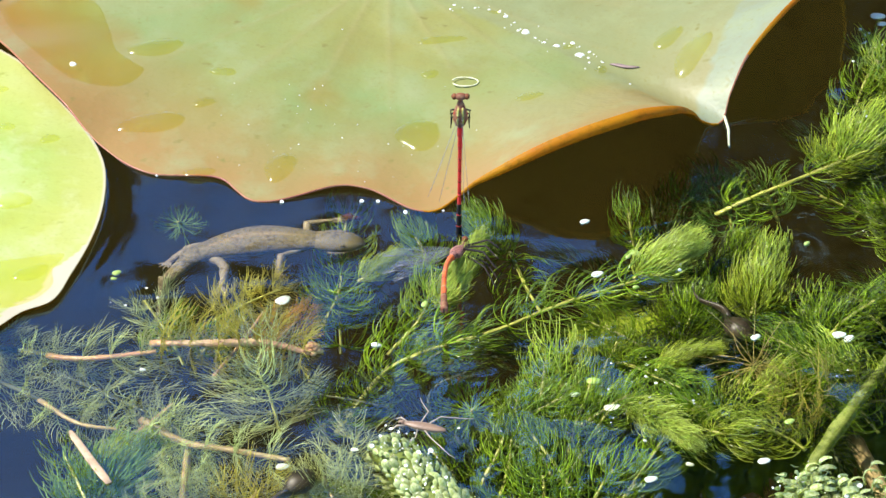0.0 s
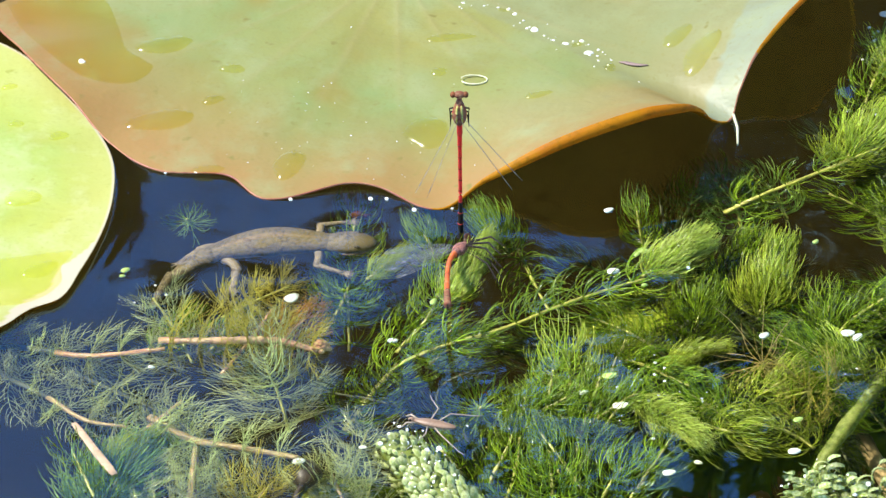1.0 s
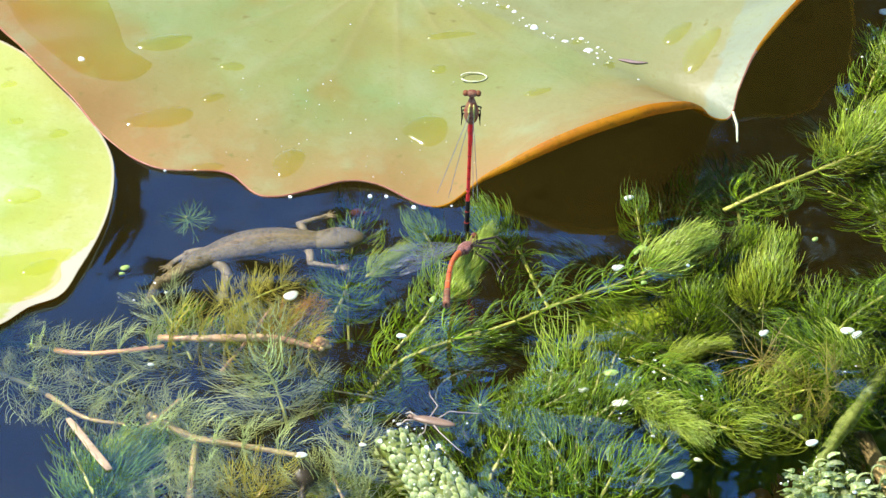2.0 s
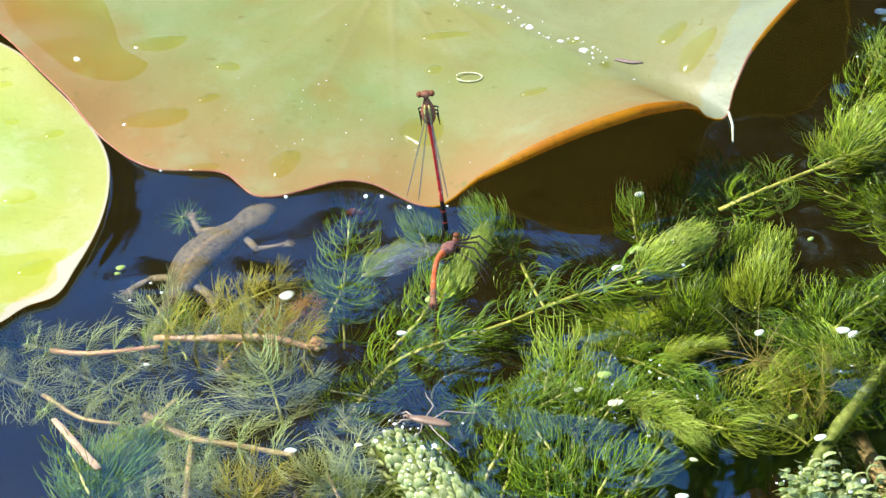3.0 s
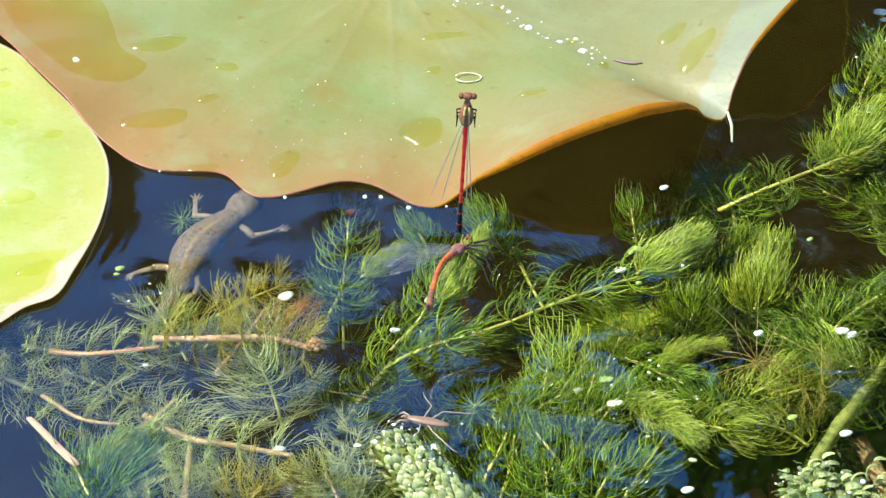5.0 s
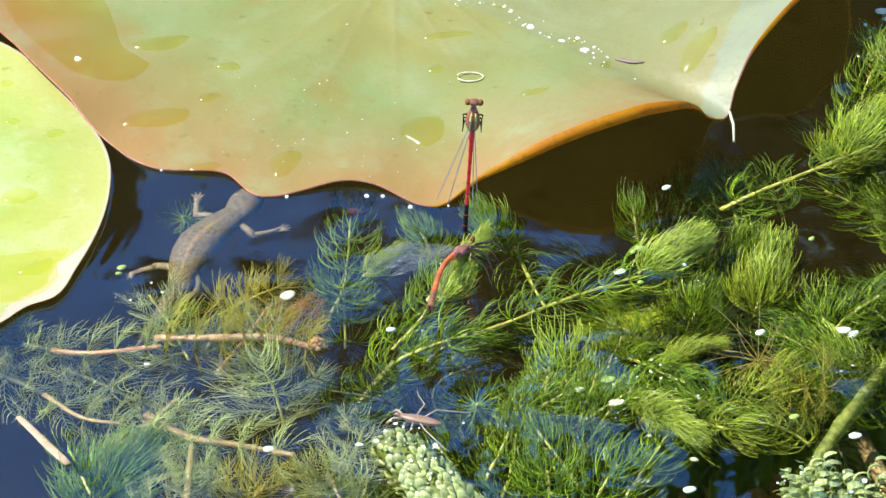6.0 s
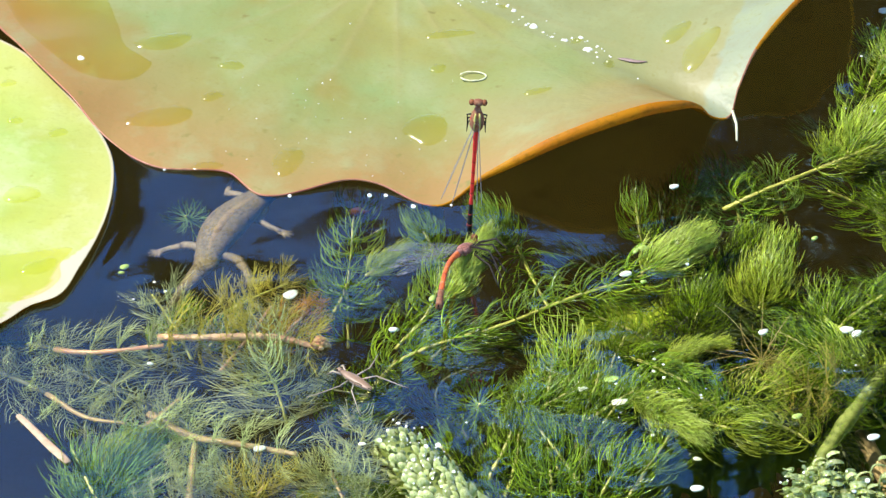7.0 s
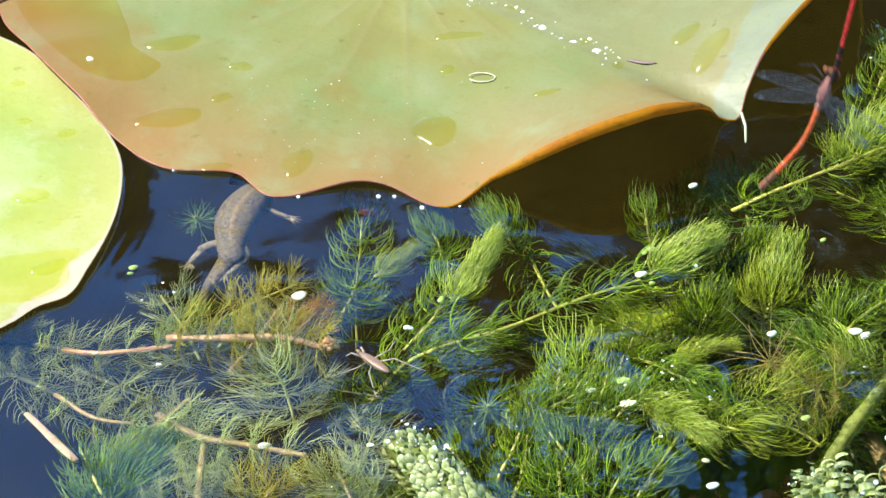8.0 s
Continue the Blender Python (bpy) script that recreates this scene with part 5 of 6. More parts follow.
# ---- the newt ----
def newt_body():
    """Heads along +x, belly at z = 0; hips at the origin."""
    ob = thing("newt", (-47.2, 5.4, -9), "speckled grey-brown newt swimming just below the surface", "newt")
    n = 26
    xs = [-4 + 28 * i / (n - 1) for i in range(n)]
    shape = [(-4, 1.6), (-2.5, 2.75), (0, 3.0), (5, 4.1), (10, 4.7), (15, 4.3), (19, 3.5), (21.5, 3.05), (23, 2.7), (24, 1.8)]
    rad = [along(shape, x)[0] for x in xs]
    mid = [2.8 * math.sin((x + 4) / 28 * math.pi) for x in xs]
    part("trunk", Shape().tube([(x, y, 2.6) for x, y in zip(xs, mid)], rad, 18, 0.66), NEWT, ob)
    ridge = [(x, y, 2.6 + 0.66 * r - 0.40) for x, y, r in zip(xs, mid, rad)]
    part("back_stripe", Shape().tube(ridge, [0.5 + 0.55 * math.sin(math.pi * i / (n - 1)) for i in range(n)], 8, 0.55), NEWT_STRIPE, ob, "warm brown band down the back")
    flank = [(x, y - 0.93 * r, 2.2) for x, y, r in zip(xs, mid, rad)][3:-3]
    part("flank_line", Shape().tube(flank, [0.15 + 0.25 * math.sin(math.pi * i / (n - 7)) for i in range(n - 6)], 6), NEWT_PALE, ob, "pale line along the flank")
    hd = part("head", Shape().tube([(x, 0, z) for x, z in ((-2.5, 0), (-1, 0), (0.5, 0.05), (2, 0.1), (3.6, 0.1), (5.2, 0), (6.8, -0.15), (8.0, -0.3), (8.8, -0.4), (9.2, -0.45))],
                                   [2.0, 2.85, 3.1, 3.45, 3.6, 3.35, 2.8, 2.05, 1.25, 0.4], 18, 0.64), NEWT, ob)
    hd.matrix_basis = pose(0.0235, 0.0003, 0.0026)
    for g in (1, -1):
        part("eye", Shape().blob((5.2, g * 2.55, 1.25), (0.62, 0.45, 0.5), 10, 7), TADPOLE, hd, "dark newt eye")
    jaw = Shape().tube([(2.0, -3.4, -0.9), (4.0, -3.55, -0.85), (6.0, -3.05, -0.75), (7.8, -2.0, -0.65), (9.0, -0.6, -0.6), (9.2, 0, -0.6), (9.0, 0.6, -0.6), (7.8, 2.0, -0.65), (6.0, 3.05, -0.75), (4.0, 3.55, -0.85), (2.0, 3.4, -0.9)], 0.28, 6)
    part("jaw", jaw, NEWT_PALE, hd, "pale line of the newt's jaw")
    part("hip", Shape().blob((-3.2, 0, 2.55), (3.1, 2.85, 1.95), 16, 10), NEWT, ob)
    tail = part("tail", Shape().tube([(2.5 - 13 * i / 11, 0, -0.12 * i) for i in range(12)], [1.7] + [2.75 - 1.4 * (i / 11) ** 0.7 for i in range(1, 12)], 14, 0.78), NEWT, ob)
    tail.matrix_basis = pose(-0.0035, 0, 0.0026)
    tip = part("tail_tip", Shape().tube([(1.5 - 15 * i / 11, 0, -0.12 * i) for i in range(12)], [1.4 - 1.25 * (i / 11) ** 1.1 for i in range(12)], 12, 1.15), NEWT, tail)
    tip.matrix_basis = pose(-0.0098, 0, -0.0011)
    legs = {}
    for key, x, g, front in (("fl", 20, 1, True), ("fr", 20, -1, True), ("hl", 0.5, 1, False), ("hr", 0.5, -1, False)):
        s = Shape()
        r = 0.92 if front else 1.15
        knee, foot = Vector((-0.6 if front else -0.8, g * 5.4, -0.6)), Vector((4.8 if front else -4.8, g * 8.0, -1.4))
        s.tube(spline([(0, 0, 0), (0.2, g * 2.6, 0), knee], 7), [r * 1.25, r * 1.15, r * 1.05, r, r, r, r * 0.9], 9)
        s.tube(spline([knee - Vector((0.3, g * 0.5, 0)), knee.lerp(foot, 0.5), foot], 6), [r * 0.95, r * 0.9, r * 0.75, r * 0.7, r * 0.65, r * 0.6], 9)
        s.blob(foot, (1.0, 0.9, 0.35), 9, 6)
        d = (foot - knee).normalized()
        for k in range(4 if front else 5):
            a = (k - 1.5) * 0.42
            t = Vector((d.x * math.cos(a) - d.y * math.sin(a), d.x * math.sin(a) + d.y * math.cos(a), -0.05))
            s.tube([foot + t * 0.4, foot + t * 1.6, foot + t * (2.9 - 0.35 * abs(k - 1.5))], [0.34, 0.26, 0.12], 6)
        leg = part("front_leg" if front else "hind_leg", s, NEWT_PALE, ob)
        leg.matrix_basis = pose(x * MM, (g * 1.9 + (1.2 if front else 0.9)) * MM, 0.0016)
        legs[key] = leg
    return ob, hd, tail, tip, legs


newt, newt_head, newt_tail, newt_tip, newt_legs = newt_body()
tadpole_a = larva((60.3, -20.8, -6), -57, TADPOLE, 21, "dark brown tadpole diving among the hornwort", "tadpole", "tadpole")
tadpole_b = larva((-28.2, -71.6, -6), 75, TADPOLE, 21, "dark tadpole under the surface", "tadpole", "tadpole")


# ---- the damselflies ----
def wing(length, width):
    """A wing along +x, in the xy plane, with its veins."""
    film, veins = Shape(), Shape()
    n = 18

    def edge(t):
        return width * (0.16 + 0.84 * math.sin(math.pi * min(1, 0.04 + 0.96 * t ** 1.15)) ** 0.75) * (0.5 if t < 0.02 else 1)
    film_top, film_low = [], []
    for i in range(n):
        t = i / (n - 1)
        w = edge(t)
        film_top.append(Vector((length * t, 0.28 * w, 0)))
        film_low.append(Vector((length * t, -0.72 * w, 0)))
    for a, b in zip(film_top, film_low):
        for k in range(4):
            film.v.append(a.lerp(b, k / 3) + Vector((0, 0, 0.10 * (k % 2))))
    for i in range(n - 1):
        for k in range(3):
            a = i * 4 + k
            film.f.append((a, a + 1, a + 5, a + 4))
    for k in (0, 0.12, 0.3, 0.5, 0.72, 1.0):
        veins.tube([a.lerp(b, k) for a, b in zip(film_top, film_low)], 0.028 if k in (0, 0.12) else 0.018, 4)
    for i in range(1, n - 1):
        veins.tube([film_top[i], film_low[min(n - 1, i + (i % 2))]], 0.011, 3)
    mark = film_top[n - 3]
    veins.blob(mark + Vector((0, -0.25, 0)), (0.7, 0.3, 0.08), 8, 5)
    return film, veins


def damselfly(name, label, abdomen_path, tones, stout=1.0, chest=None, tucked=False, span=18.5):
    """Body up along +z from the claspers at the origin; back towards -y. The abdomen's path and colours are given, tip first."""
    ob = thing(name, (0, 0, 0), label, "damselfly", "pair of damselflies")
    top = Vector(abdomen_path[-1])
    path = spline(abdomen_path, 41)
    for i in range(10):
        seg = path[i * 4:i * 4 + 5]
        r = stout * [0.72, 0.64, 0.56, 0.50, 0.48, 0.48, 0.49, 0.52, 0.60, 0.75][i]
        d = (seg[-1] - seg[0]).normalized()
        part("abdomen_segment", Shape().tube([seg[0], seg[0] + d * 0.1, seg[1], seg[2], seg[3], seg[4] - d * 0.1, seg[4]], [r * 0.9, r * 1.05, r, r, r, r * 1.06, r * 0.92], 10), tones[i], ob)
        part("joint", Shape().tube([seg[4] - d * 0.07, seg[4] + d * 0.07], [r * 1.04, r * 1.04], 10), RED if tones[i] is BLACK else PALE if chest and i in (2, 4) else BLACK, ob)
    for g in (-1, 1):
        part("clasper", Shape().tube([path[0] + Vector((g * 0.35, 0, 0.2)), path[0] + Vector((g * 0.5, 0, -0.5)), path[0] + Vector((g * 0.2, 0, -1.1))], [0.2, 0.16, 0.08], 6), BLACK, ob)
    d = (path[-1] - path[-3]).normalized()
    up = d
    base = path[-1] - d * 0.3
    th = part("thorax", Shape().tube([base + d * x for x in (0, 0.6, 1.5, 2.7, 4.0, 5.2, 6.2)], [(0.82 if chest else 1.0) * r for r in (0.7, 1.15, 1.45, 1.5, 1.25, 0.8, 0.5)], 14, 1.25, (0, 1, 0)), chest or BRONZE, ob, "dark bronze thorax" if not chest else "speckled pinkish thorax")
    for g in (-1, 1) if not chest else ():
        part("stripe", Shape().tube([base + d * x + Vector((g * 0.66 * k, 0.12 - 1.2 * r * math.sqrt(1 - (0.66 * k / r) ** 2), 0)) for x, r, k in ((0.9, 1.27, 0.8), (1.6, 1.43, 0.8), (2.6, 1.55, 0.8), (3.6, 1.56, 0.8), (4.6, 1.45, 0.75), (5.3, 1.2, 0.6))], [0.14, 0.24, 0.28, 0.28, 0.24, 0.14], 7), YELLOW, th, "yellow shoulder stripe")
        part("flank", Shape().tube([base + d * x + Vector((g * k, -0.3, 0)) for x, k in ((0.6, 1.0), (1.8, 1.34), (3.0, 1.32), (4.0, 1.1))], [0.1, 0.2, 0.2, 0.1], 7), RED, th, "red flank")
    hc = base + d * 7.3
    hd = part("head", Shape().blob(hc, (1.35, 0.9, 0.75), 12, 8), BRONZE, ob)
    for g in (-1, 1):
        part("eye", Shape().blob(hc + Vector((g * 1.3, 0, 0)), (0.62, 0.72, 0.66), 12, 9), EYE_RED, hd, "round reddish eye")
    for g in (-1, 1):
        for k in range(3):
            root = base + d * (2.6 + 1.1 * k) + Vector((g * 0.7, 1.3, 0))
            knee = root + Vector((g * (0.8 + 0.2 * k), 3.0, 0.5 - 0.9 * (2 - k)))
            foot = knee + Vector((g * 0.3, 1.6 + 0.4 * k, -4.0 + 0.7 * k))
            if chest:
                knee = root + Vector((g * (1.0 + 0.3 * k), 4.4, -0.6 - 1.4 * (2 - k)))
                foot = knee + Vector((g * 0.6 - 1.2, 3.0, -6.0 + 1.4 * k))
            if tucked:
                root = base + d * (1.6 + 0.9 * k) + Vector((g * 0.8, 1.0, 0))
                knee = root + Vector((g * (0.9 + 0.15 * k), 0.5, -0.6))
                foot = knee + Vector((g * (0.25 - 0.2 * k), -0.2, -2.6 - 0.3 * k))
            part("leg", Shape().tube([root, root.lerp(knee, 0.5), knee, knee.lerp(foot, 0.5), foot], [(1.3 if chest else 1.0) * r for r in (0.24, 0.2, 0.17, 0.13, 0.08)], 6), BLACK, ob)
    wings = []
    for g in (-1, 1):
        for k in (0, 1):
            film, veins = wing(span - k, 0.228 * span)
            w = part("wing", film, WING, ob, "clear wing with fine dark veins")
            part("venation", veins, VEIN, w)
            wings.append((w, g, base + d * (1.6 + 1.6 * (1 - k)) + Vector((g * 0.35, -1.7, 0))))
    return ob, wings


def wing_pose(root, g, spread, lift, twist=0.0):
    """A wing's pose at its root: spread degrees out from the folded line down the back, lifted from the back by lift."""
    a, b = radians(spread), radians(lift)
    x = Vector((g * math.sin(a) * math.cos(b), -math.sin(b), -math.cos(a) * math.cos(b)))
    z = x.cross(Vector((0.0, -0.85, 0.55))).normalized() if spread < 60 else (Vector((0, -1, 0)) - x * -x.y).normalized()
    y = z.cross(x).normalized()
    r = Matrix((x, y, z)).transposed() @ Matrix.Rotation(radians(twist), 3, "X")
    return Matrix.Translation(root * MM) @ r.to_4x4()


male, male_wings = damselfly("male_damselfly", "red male damselfly standing upright, holding the female by the neck",
                             [(0, 0, 0), (0, 0.5, 9), (0, 0.3, 18.5), (0, 0, 28.4)],
                             [BLACK, BLACK, BLACK, RED, RED, RED, RED, RED, RED, RED], 0.8, tucked=True)
female, female_wings = damselfly("female_damselfly", "orange-red egg-laying female damselfly, resting tail raised to fit the camera's view",
                                 [(0, -0.2, 0.3), (0.8, -0.9, 6.8), (1.3, -1.4, 14.5), (0.6, -1.3, 20.5), (0, -0.5, 24.3)],
                                 [BRONZE, BRONZE, ORANGE, ORANGE, ORANGE, ORANGE, ORANGE, ORANGE, ORANGE, CHEST], 1.05, CHEST, span=15.0)


# ---- the pond skater ----
def skater_bug():
    ob = thing("pond_skater", (0, 0, 0), "brown pond skater with long thin legs on the surface film", "pond skater")
    part("back", Shape().tube([(x, 0, 1.25) for x in (-5.6, -5.2, -4, -2, 0, 2, 3.6, 4.6)], [0.2, 0.55, 0.95, 1.25, 1.35, 1.2, 0.8, 0.45], 10, 0.5), SKATER, ob)
    part("belly", Shape().tube([(x, 0, 0.9) for x in (-5, -3.5, -1, 1.5, 3.5)], [0.3, 0.9, 1.25, 1.15, 0.7], 10, 0.55), SKATER_PALE, ob, "pale silvery belly")
    hd = part("head", Shape().blob((5.1, 0, 1.2), (0.85, 0.7, 0.55), 10, 7), SKATER, ob)
    for g in (-1, 1):
        part("eye", Shape().blob((5.3, g * 0.6, 1.4), (0.3, 0.3, 0.3), 8, 6), BLACK, hd)
        part("front_leg", Shape().tube([(3.6, g * 0.6, 1.0), (5.8, g * 1.6, 1.3), (7.0, g * 2.2, 0.1)], [0.26, 0.22, 0.14], 6), SKATER_PALE, ob)
        part("middle_leg", Shape().tube([(1.0, g * 0.9, 1.0), (0.2, g * 5.0, 1.8), (3.4, g * 10.0, 0.1), (4.2, g * 11.5, 0.05)], [0.18, 0.14, 0.09, 0.06], 6), SKATER_PALE, ob)
        part("hind_leg", Shape().tube([(-0.6, g * 0.9, 1.0), (-3.0, g * 4.0, 1.7), (-8.5, g * 7.0, 0.1), (-10, g * 7.6, 0.05)], [0.18, 0.14, 0.09, 0.06], 6), SKATER_PALE, ob)
    return ob


skater = skater_bug()
skater.scale = (0.86, 0.86, 0.86)


# ---- what moves ----
def upright(a, b, face=(0, -1, 0)):
    """The pose of a damselfly whose claspers are at a and whose head lies towards b, its back turned to face."""
    a, b = Vector(a), Vector(b)
    z = (b - a).normalized()
    y = -(Vector(face) - z * Vector(face).dot(z)).normalized()
    x = y.cross(z)
    return Matrix.Translation(a * MM) @ Matrix((x, y, z)).transposed().to_4x4()


def flat(p, turn, z=0.0, pitch=0.0):
    return pose(p[0] * MM, p[1] * MM, (p[2] + z) * MM, 0, pitch, turn)


def motions():
    # the newt: hips, heading; then its head, tail and limbs
    rows = [(0.0, (-48.1, 4.6), 8), (0.3, (-46.6, 3.5), 8), (0.6, (-47, 3.4), 7), (1.7, (-47.5, 3.0), 7), (2.3, (-52, -1.5), 22), (2.8, (-54, -3.4), 39),
            (3.0, (-53.4, -8.4), 60), (3.2, (-53.8, -8.4), 65), (3.6, (-52.8, -6.8), 66), (4.4, (-52.8, -4.6), 65), (5.8, (-53.2, -4.6), 65), (6.4, (-53.2, -4.4), 65),
            (6.8, (-51.4, -2.4), 64), (7.0, (-48.6, 2.5), 63), (7.2, (-46.7, 5.2), 64), (7.6, (-46.3, 5.8), 73), (8.0, (-46, 5.9), 74)]
    walk(newt, [(t, flat((*p, -8.8), a, 0, -4)) for t, p, a in rows])
    walk(newt_head, [(t, pose(0.0235, 0.0003, 0.0026, 0, 0, a)) for t, a in ((0, -16), (0.4, -10), (1.7, -10), (2.8, 4), (3.0, -12), (3.2, -4), (4.0, 0), (8, 4))])
    walk(newt_tail, [(t, pose(-0.0035, 0, 0.0026, 0, -16, a)) for t, a in ((0, 40), (0.4, 28), (1.7, 26), (2.3, 14), (2.8, 6), (3.2, 0), (4.5, -4), (6.8, -8), (7.3, -12), (8, -14))])
    walk(newt_tip, [(t, pose(-0.0098, 0, -0.0011, 0, -22, a)) for t, a in ((0, 25), (0.4, 12), (1.7, 12), (2.8, 4), (4.5, -6), (7.0, -6), (8, -4))])
    turns = {"fl": ((0, -22), (1.7, -22), (2.3, 10), (2.8, 30), (3.0, 20), (3.2, 60), (3.6, 60), (4.4, 0), (6.6, -4), (7.2, -15), (8, -25)),
             "fr": ((0, -75), (0.35, -2), (1.7, -2), (2.3, 10), (2.8, 2), (3.0, -12), (3.2, 12), (3.6, -12), (4.4, -12), (6.5, -14), (6.8, -55), (7.2, -72), (8, -75)),
             "hl": ((0, 74), (1.7, 74), (2.3, 50), (2.8, 20), (3.5, 0), (6.6, -6), (7.0, -10), (7.2, -25), (7.6, 22), (8, 26)),
             "hr": ((0, 36), (1.7, 33), (2.8, 10), (3.6, -15), (4.5, -55), (6.6, -55), (7.0, 10), (7.2, 18), (7.6, -40), (8, -62))}
    for key, rows in turns.items():
        m = newt_legs[key].matrix_basis.translation.copy()
        walk(newt_legs[key], [(t, pose(m.x, m.y, m.z, 0, 0, a)) for t, a in rows])
    # tadpoles
    walk(tadpole_a, [(0, flat((59.9, -22.8, -2.5), -57)), (0.4, flat((59.7, -22.6, -4), -62)), (1.0, flat((59.9, -16.3, -14), -75)), (1.7, flat((62.7, -3.7, -34), -85)), (8, flat((69.4, 32.3, -90), -80))])
    walk(tadpole_b, [(0, flat((-28.6, -75.5, -2.5), 60)), (0.5, flat((-28.1, -74.7, -2.5), 75)), (1.0, flat((-28.1, -74.1, -2.5), 85)), (1.7, flat((-28.1, -74.4, -3), 95)),
                     (3.0, flat((-28.9, -73, -8), 100)), (4.0, flat((-29.7, -58.9, -30), 90)), (8, flat((-31.2, -38.7, -60), 80))])
    # drifting fronds and the straw
    drifts = {drift_a: ((0, (30, 11, -0)), (0.5, (31.8, 13.1, -0)), (1, (33.3, 14.4, -0)), (1.5, (35.9, 16.7, -0)), (3, (40.9, 19.3, -0)), (3.5, (43.5, 20.6, -0)), (4, (45.3, 21.5, -0)), (4.5, (46.3, 21.9, -0)), (6, (46.5, 21.6, -0)), (7, (47.5, 21.8, -0)), (8, (49.7, 22.7, -0))),
              drift_b: ((0, (32.1, -7.6, -0)), (1, (33.6, -7.2, -0)), (1.5, (34.2, -6.8, -0)), (3, (35.5, -7.1, -0)), (4.5, (36.4, -7.3, -0)), (6, (35.7, -8.4, -0)), (7, (36.3, -9.3, -0)), (8, (37.7, -9, -0))),
              drift_c: ((0, (-13.2, -31.6, -0)), (1, (-11.6, -31, -0)), (1.5, (-10.6, -30.6, -0)), (3, (-8.8, -29.3, -0)), (4.5, (-9.3, -28.1, -0)), (6, (-11.2, -28.2, -0)), (7, (-11.2, -28.4, -0)), (8, (-10, -27.4, -0))),
              drift_d: ((0, (-31.1, -71.1, -0)), (1, (-29.6, -70.2, -0)), (1.5, (-28.8, -69.7, -0)), (3, (-30.4, -67.6, -0)), (4.5, (-31.7, -66.8, -0)), (6, (-34.7, -67.2, -0)), (7, (-37.2, -67.3, -0)), (8, (-38, -66.1, -0))),
              drift_e: ((0, (63.1, -69.5, -0)), (1, (67.5, -66.9, -0)), (1.5, (69.8, -65.8, -0)), (3, (73.8, -63.5, -0)), (3.5, (76.2, -62.4, -0)), (4.5, (78.6, -61.9, -0)), (6, (80.5, -62.9, -0)), (6.5, (82, -63.5, -0)), (7, (83.5, -63.5, -0)), (8, (85.3, -63.1, -0))),
              drift_f: ((0, (40.8, -75.2, -0)), (1, (42.7, -73.8, -0)), (1.5, (43.7, -73.2, -0)), (3, (45.8, -81.9, -0)), (3.5, (46.5, -80.8, -0)), (4.5, (47.1, -79.7, -0)), (6.5, (47.3, -79.9, -0)), (7, (48.1, -79.6, -0)), (8, (49.6, -78.3, -0))),
              drift_g: ((0, (30.4, -43.8, -0)), (1, (31.9, -42.8, -0)), (1.5, (32.4, -42.6, -0)), (3.5, (31.8, -43.7, -0)), (4.5, (32.3, -44.4, -0)), (6.5, (32.3, -45, -0)), (8, (32.9, -45, -0)))}
    for ob, rows in drifts.items():
        walk(ob, [(t, flat(p, 8 * math.sin(t + p[0]), 0.1)) for t, p in rows])
    straw_rows = [(0, (-68.9, -68.3, -0), -6), (0.5, (-69.3, -66.8, -0), -5), (1, (-69.7, -66.5, -0), -5), (1.5, (-70.1, -65.9, -0), -5), (3, (-72.4, -65.7, -0), -2), (3.5, (-73.4, -64.7, -0), -1),
                  (4.5, (-75.5, -64.8, -0), 0), (6, (-79.1, -64.7, -0), 2), (7, (-79.7, -64.4, -0), 2), (7.5, (-79.6, -64.2, -0), 2), (8, (-79.9, -63.6, -0), 2)]
    walk(straw, [(t, flat(p, a)) for t, p, a in straw_rows])
    # the pond skater waits on the waterweed, then crosses to the open water
    skate = [(0, (-3.5, -60.8, 1), 163), (1, (-3.2, -60.6, 1), 163), (1.7, (-3.3, -60.6, 1), 163), (4.5, (-3.2, -60.5, 1), 163), (5.8, (-4.7, -60.6, 1), 163), (6.1, (-6, -59.1, 0.8), 160),
             (6.3, (-8.3, -55.6, 0.4), 155), (6.5, (-10.5, -51.9, -0), 152), (6.7, (-14.3, -49.1, -0), 145), (6.9, (-17.9, -46.8, -0), 136), (7.0, (-18.6, -46.2, -0), 135), (7.5, (-18.2, -42.5, -0), 134), (8.0, (-16.8, -40, -0), 133)]
    walk(skater, [(t, flat(p, a)) for t, p, a in skate])
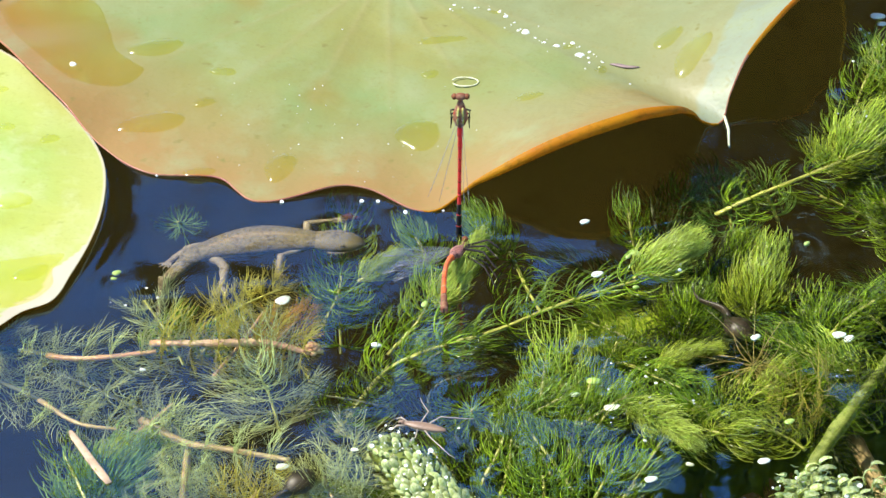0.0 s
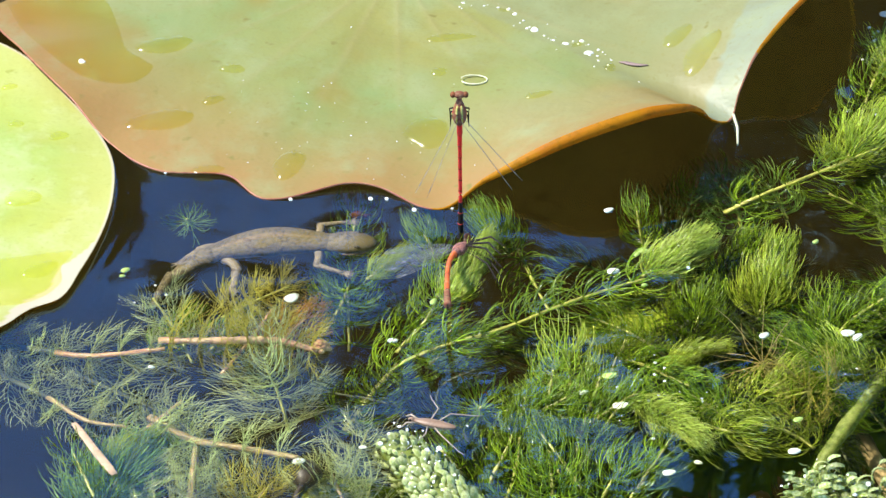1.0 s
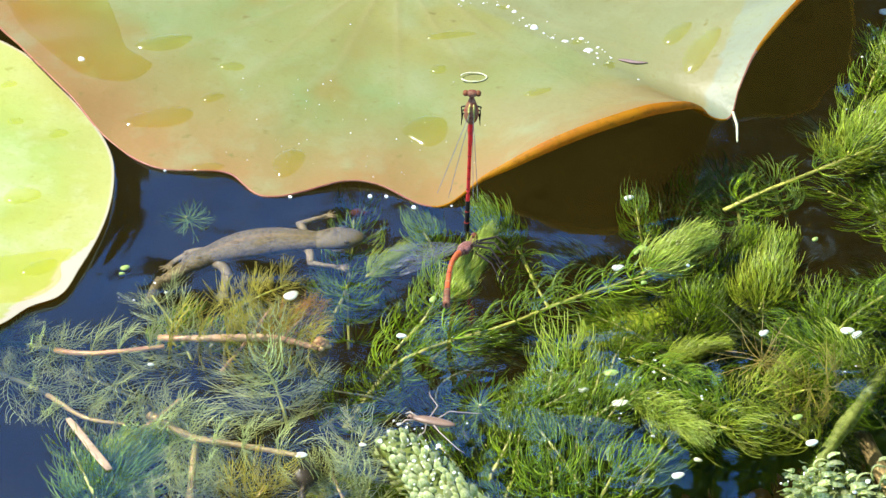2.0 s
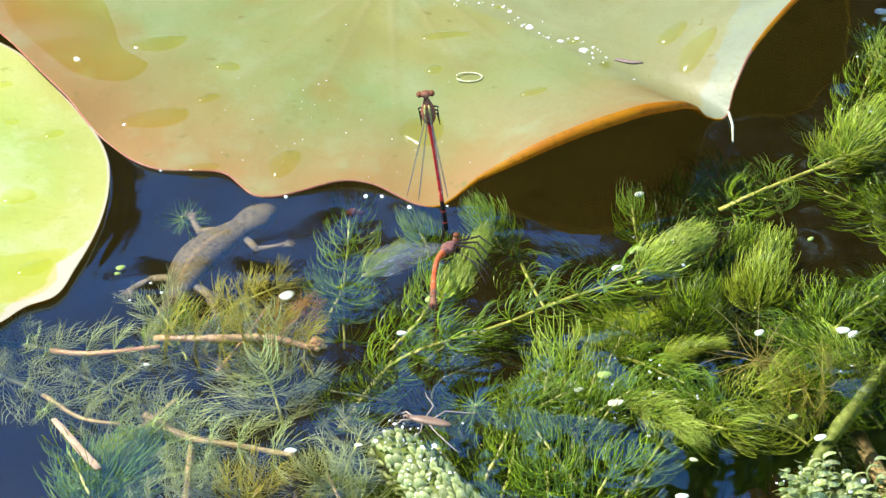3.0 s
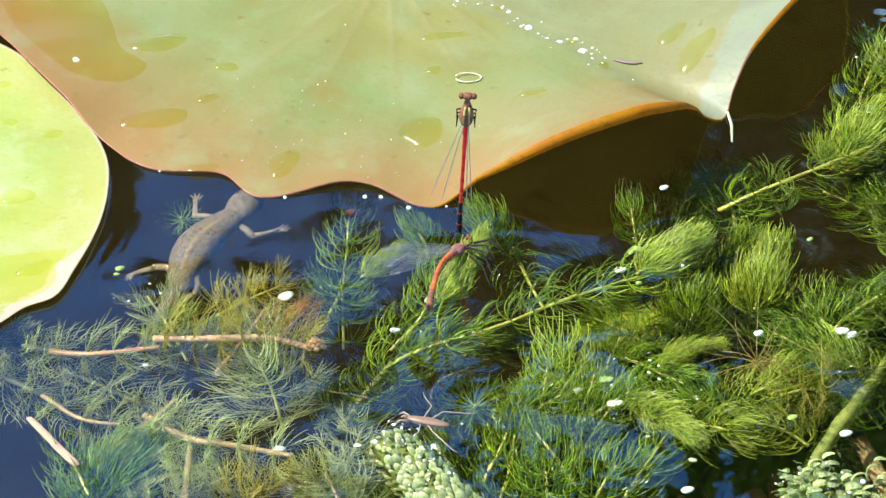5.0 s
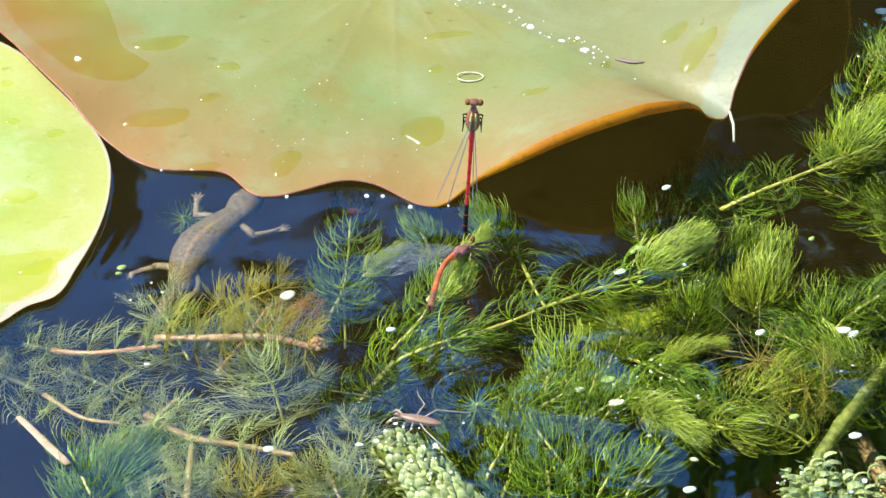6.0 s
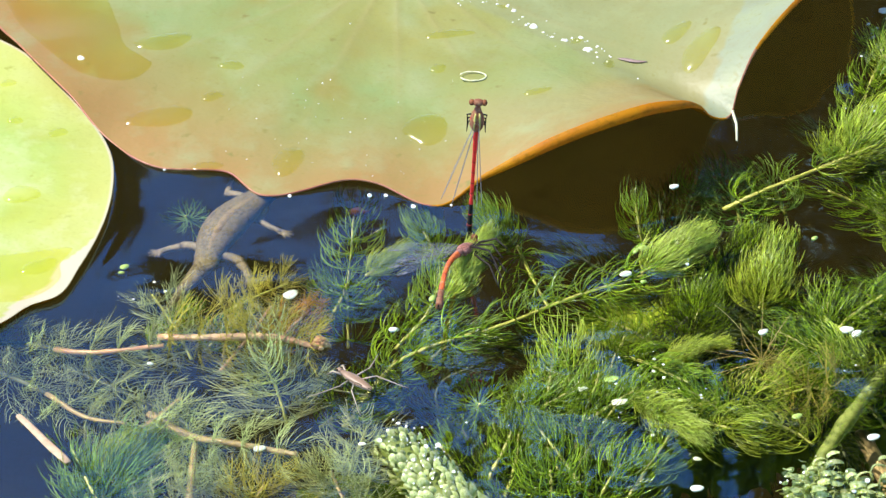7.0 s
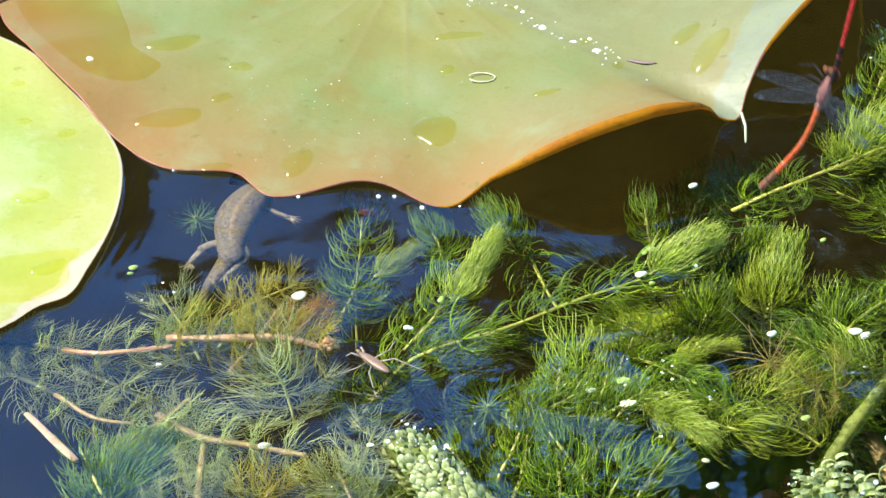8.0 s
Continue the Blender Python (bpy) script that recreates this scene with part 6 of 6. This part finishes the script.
    # the pair: claspers and head of the male, tail tip and head of the female
    pair = [(0.0, (3.8, 8, -1.4), (4.1, 8, 33.7)), (0.1, (2.4, 8, -1.4), (1.8, 8, 33.7)), (0.2, (0.7, 8, -1.4), (-0.8, 8, 33.9)), (0.3, (4.2, 8, -1.5), (7.1, 8, 33.9)), (0.5, (4.4, 8, -1.5), (6.0, 6, 33.8)), (0.7, (3.6, 8, -1.4), (6.4, 7, 33.7)), (1.0, (2.4, 8, -1.5), (2, 8, 34.1)),
            (1.2, (2.5, 8, -1.3), (4.4, 8, 34.2)), (1.5, (2.9, 8, -1.5), (3, 8, 33.5)), (1.7, (3.7, 8, -1.6), (4.3, 8, 33.5)), (2.8, (3.6, 8, -2.1), (4.9, 8, 33.1)),
            (2.9, (2.3, 8, -1.7), (1.7, 8, 33.7)), (3.0, (0.4, 8, -1.7), (-4, 8, 34.2)), (3.1, (1.4, 8, -1.7), (-3, 8, 34.2)), (3.2, (2.7, 8, -2), (6.5, 8, 33.1)),
            (3.5, (3.4, 8, -1.8), (6.2, 8, 32.9)), (4.0, (3.4, 8, -2), (6.1, 8, 32.5)), (4.5, (3.4, 8, -1.9), (5.6, 8, 32.5)), (4.7, (2.8, 8, -1.9), (4.1, 8, 32.6)),
            (5.8, (4.6, 8, -2.6), (8.4, 5.8, 30.7)), (6.0, (4, 8, -2.4), (5.8, 5.8, 31.3)), (6.5, (3.9, 8, -2.2), (5.5, 5.6, 31.2)), (7.0, (4.3, 8, -2.4), (6.0, 5.6, 31)),
            (7.2, (4.4, 8, -2.2), (7.7, 5.4, 31.2)), (7.3, (6.3, -4, 7.8), (9.2, -4, 41.5)), (7.4, (9, -17, 24.9), (7.2, -17, 59.2)), (7.5, (15.5, -8, 47.7), (13.8, -8, 81.1)),
            (7.6, (24.9, 8, 42.5), (22.3, 8, 76.3)), (7.7, (38, 6, 41.8), (38.1, 6, 75.6)), (7.8, (56.6, 4, 52.7), (58.6, 4, 85.5)), (7.9, (71.2, 2, 50.4), (74.1, 2, 82.8)), (8.0, (76.1, 0, 42.5), (81.4, 0, 74.9))]
    walk(male, [(t, upright(a, b)) for t, a, b in pair])
    # her resting tail is lifted clear of the water to fit the camera's view
    lady = [(0.0, (1.7, -22.4, 6.4), (4, 0.3, 3.2)), (1.0, (0.8, -20.1, 6.4), (2.7, 0.5, 3.2)), (1.7, (1, -20.9, 6.4), (3.9, 0.1, 3.2)), (2.8, (0.3, -21.7, 6.4), (3.6, -0.4, 3.2)),
            (3.0, (-1.2, -22.7, 6.4), (1.4, 0, 3.2)), (3.2, (-0.6, -22.9, 6.4), (3.1, -0.4, 3.2)), (4.5, (-0.9, -22.7, 6.4), (4, -0.2, 3.2)), (5.8, (-1.1, -23.4, 6.4), (4.5, -1.3, 3.2)), (6.5, (-0.3, -23, 6.4), (4.4, -1.1, 3.2)),
            (7.2, (0.2, -23, 6.4), (4.6, -0.7, 3.2)), (7.3, (3.5, -20, -0.6), (6.1, -5, 8.5)), (7.4, (9.7, -20, 0.5), (9, -18, 26.3)), (7.5, (18.4, -8, 20), (15.6, -8, 48.4)), (7.6, (31.5, 8, 8.6), (25.1, 8, 42.5)),
            (7.7, (30.7, 6, 10.8), (38, 6, 42.2)), (7.8, (41.3, 4, 25.5), (56.8, 4, 53.4)), (7.9, (57.1, 2, 17), (71.4, 2, 51)), (8.0, (61.8, 0, 14.7), (76.7, 0, 43.1))]
    def hung(a, b):
        a, b = Vector(a), Vector(b)
        return b - (b - a).normalized() * 31.0
    walk(female, [(t, upright(hung(a, b), b, (-1, -0.45, 0.02) if t < 7.25 else (-0.8, -0.7, 0.2) if t < 7.35 else (0, -1, 0))) for t, a, b in lady])
    # wings: folded along the back at rest, beating in flight
    for i, (w, g, root) in enumerate(male_wings):
        near, far, shut = (30, 76, 20) if g < 0 else (45, 70, 5)
        hind = 7 * (i % 2)
        rows = [(0, shut, 14), (0.4, shut, 14), (0.5, near, 18), (0.8, near - 8, 20), (1.0, near, 18), (1.3, near - 6, 18), (1.45, shut, 14), (2.8, shut, 14), (3.3, shut, 14)]
        rows += [(3.4 + 0.1 * k, far if k % 2 else far - 26, 20) for k in range(12)] + [(4.7, shut, 14), (7.2, shut, 14)]
        rows = [(t, max(2, a - hind), b) for t, a, b in rows]
        rows += [(7.3 + k / 20, 80, 50 if k % 2 else 0) for k in range(15)]
        walk(w, [(t, wing_pose(root, g, s, l)) for t, s, l in rows])
    for i, (w, g, root) in enumerate(female_wings):
        x = Vector((g * 0.10, -0.80, -0.38 - 0.34 * (i % 2))).normalized()
        z = x.cross(Vector((1, 0, 0)).cross(x)).normalized()
        rest = Matrix.Translation(root * MM) @ Matrix((x, z.cross(x), z)).transposed().to_4x4()
        rows = [(7.3 + k / 20, 84 - 14 * (i % 2), 48 if k % 2 else 4) for k in range(15)]
        walk(w, [(0, rest), (7.2, rest)] + [(t, wing_pose(root, g, s, l)) for t, s, l in rows])


motions()
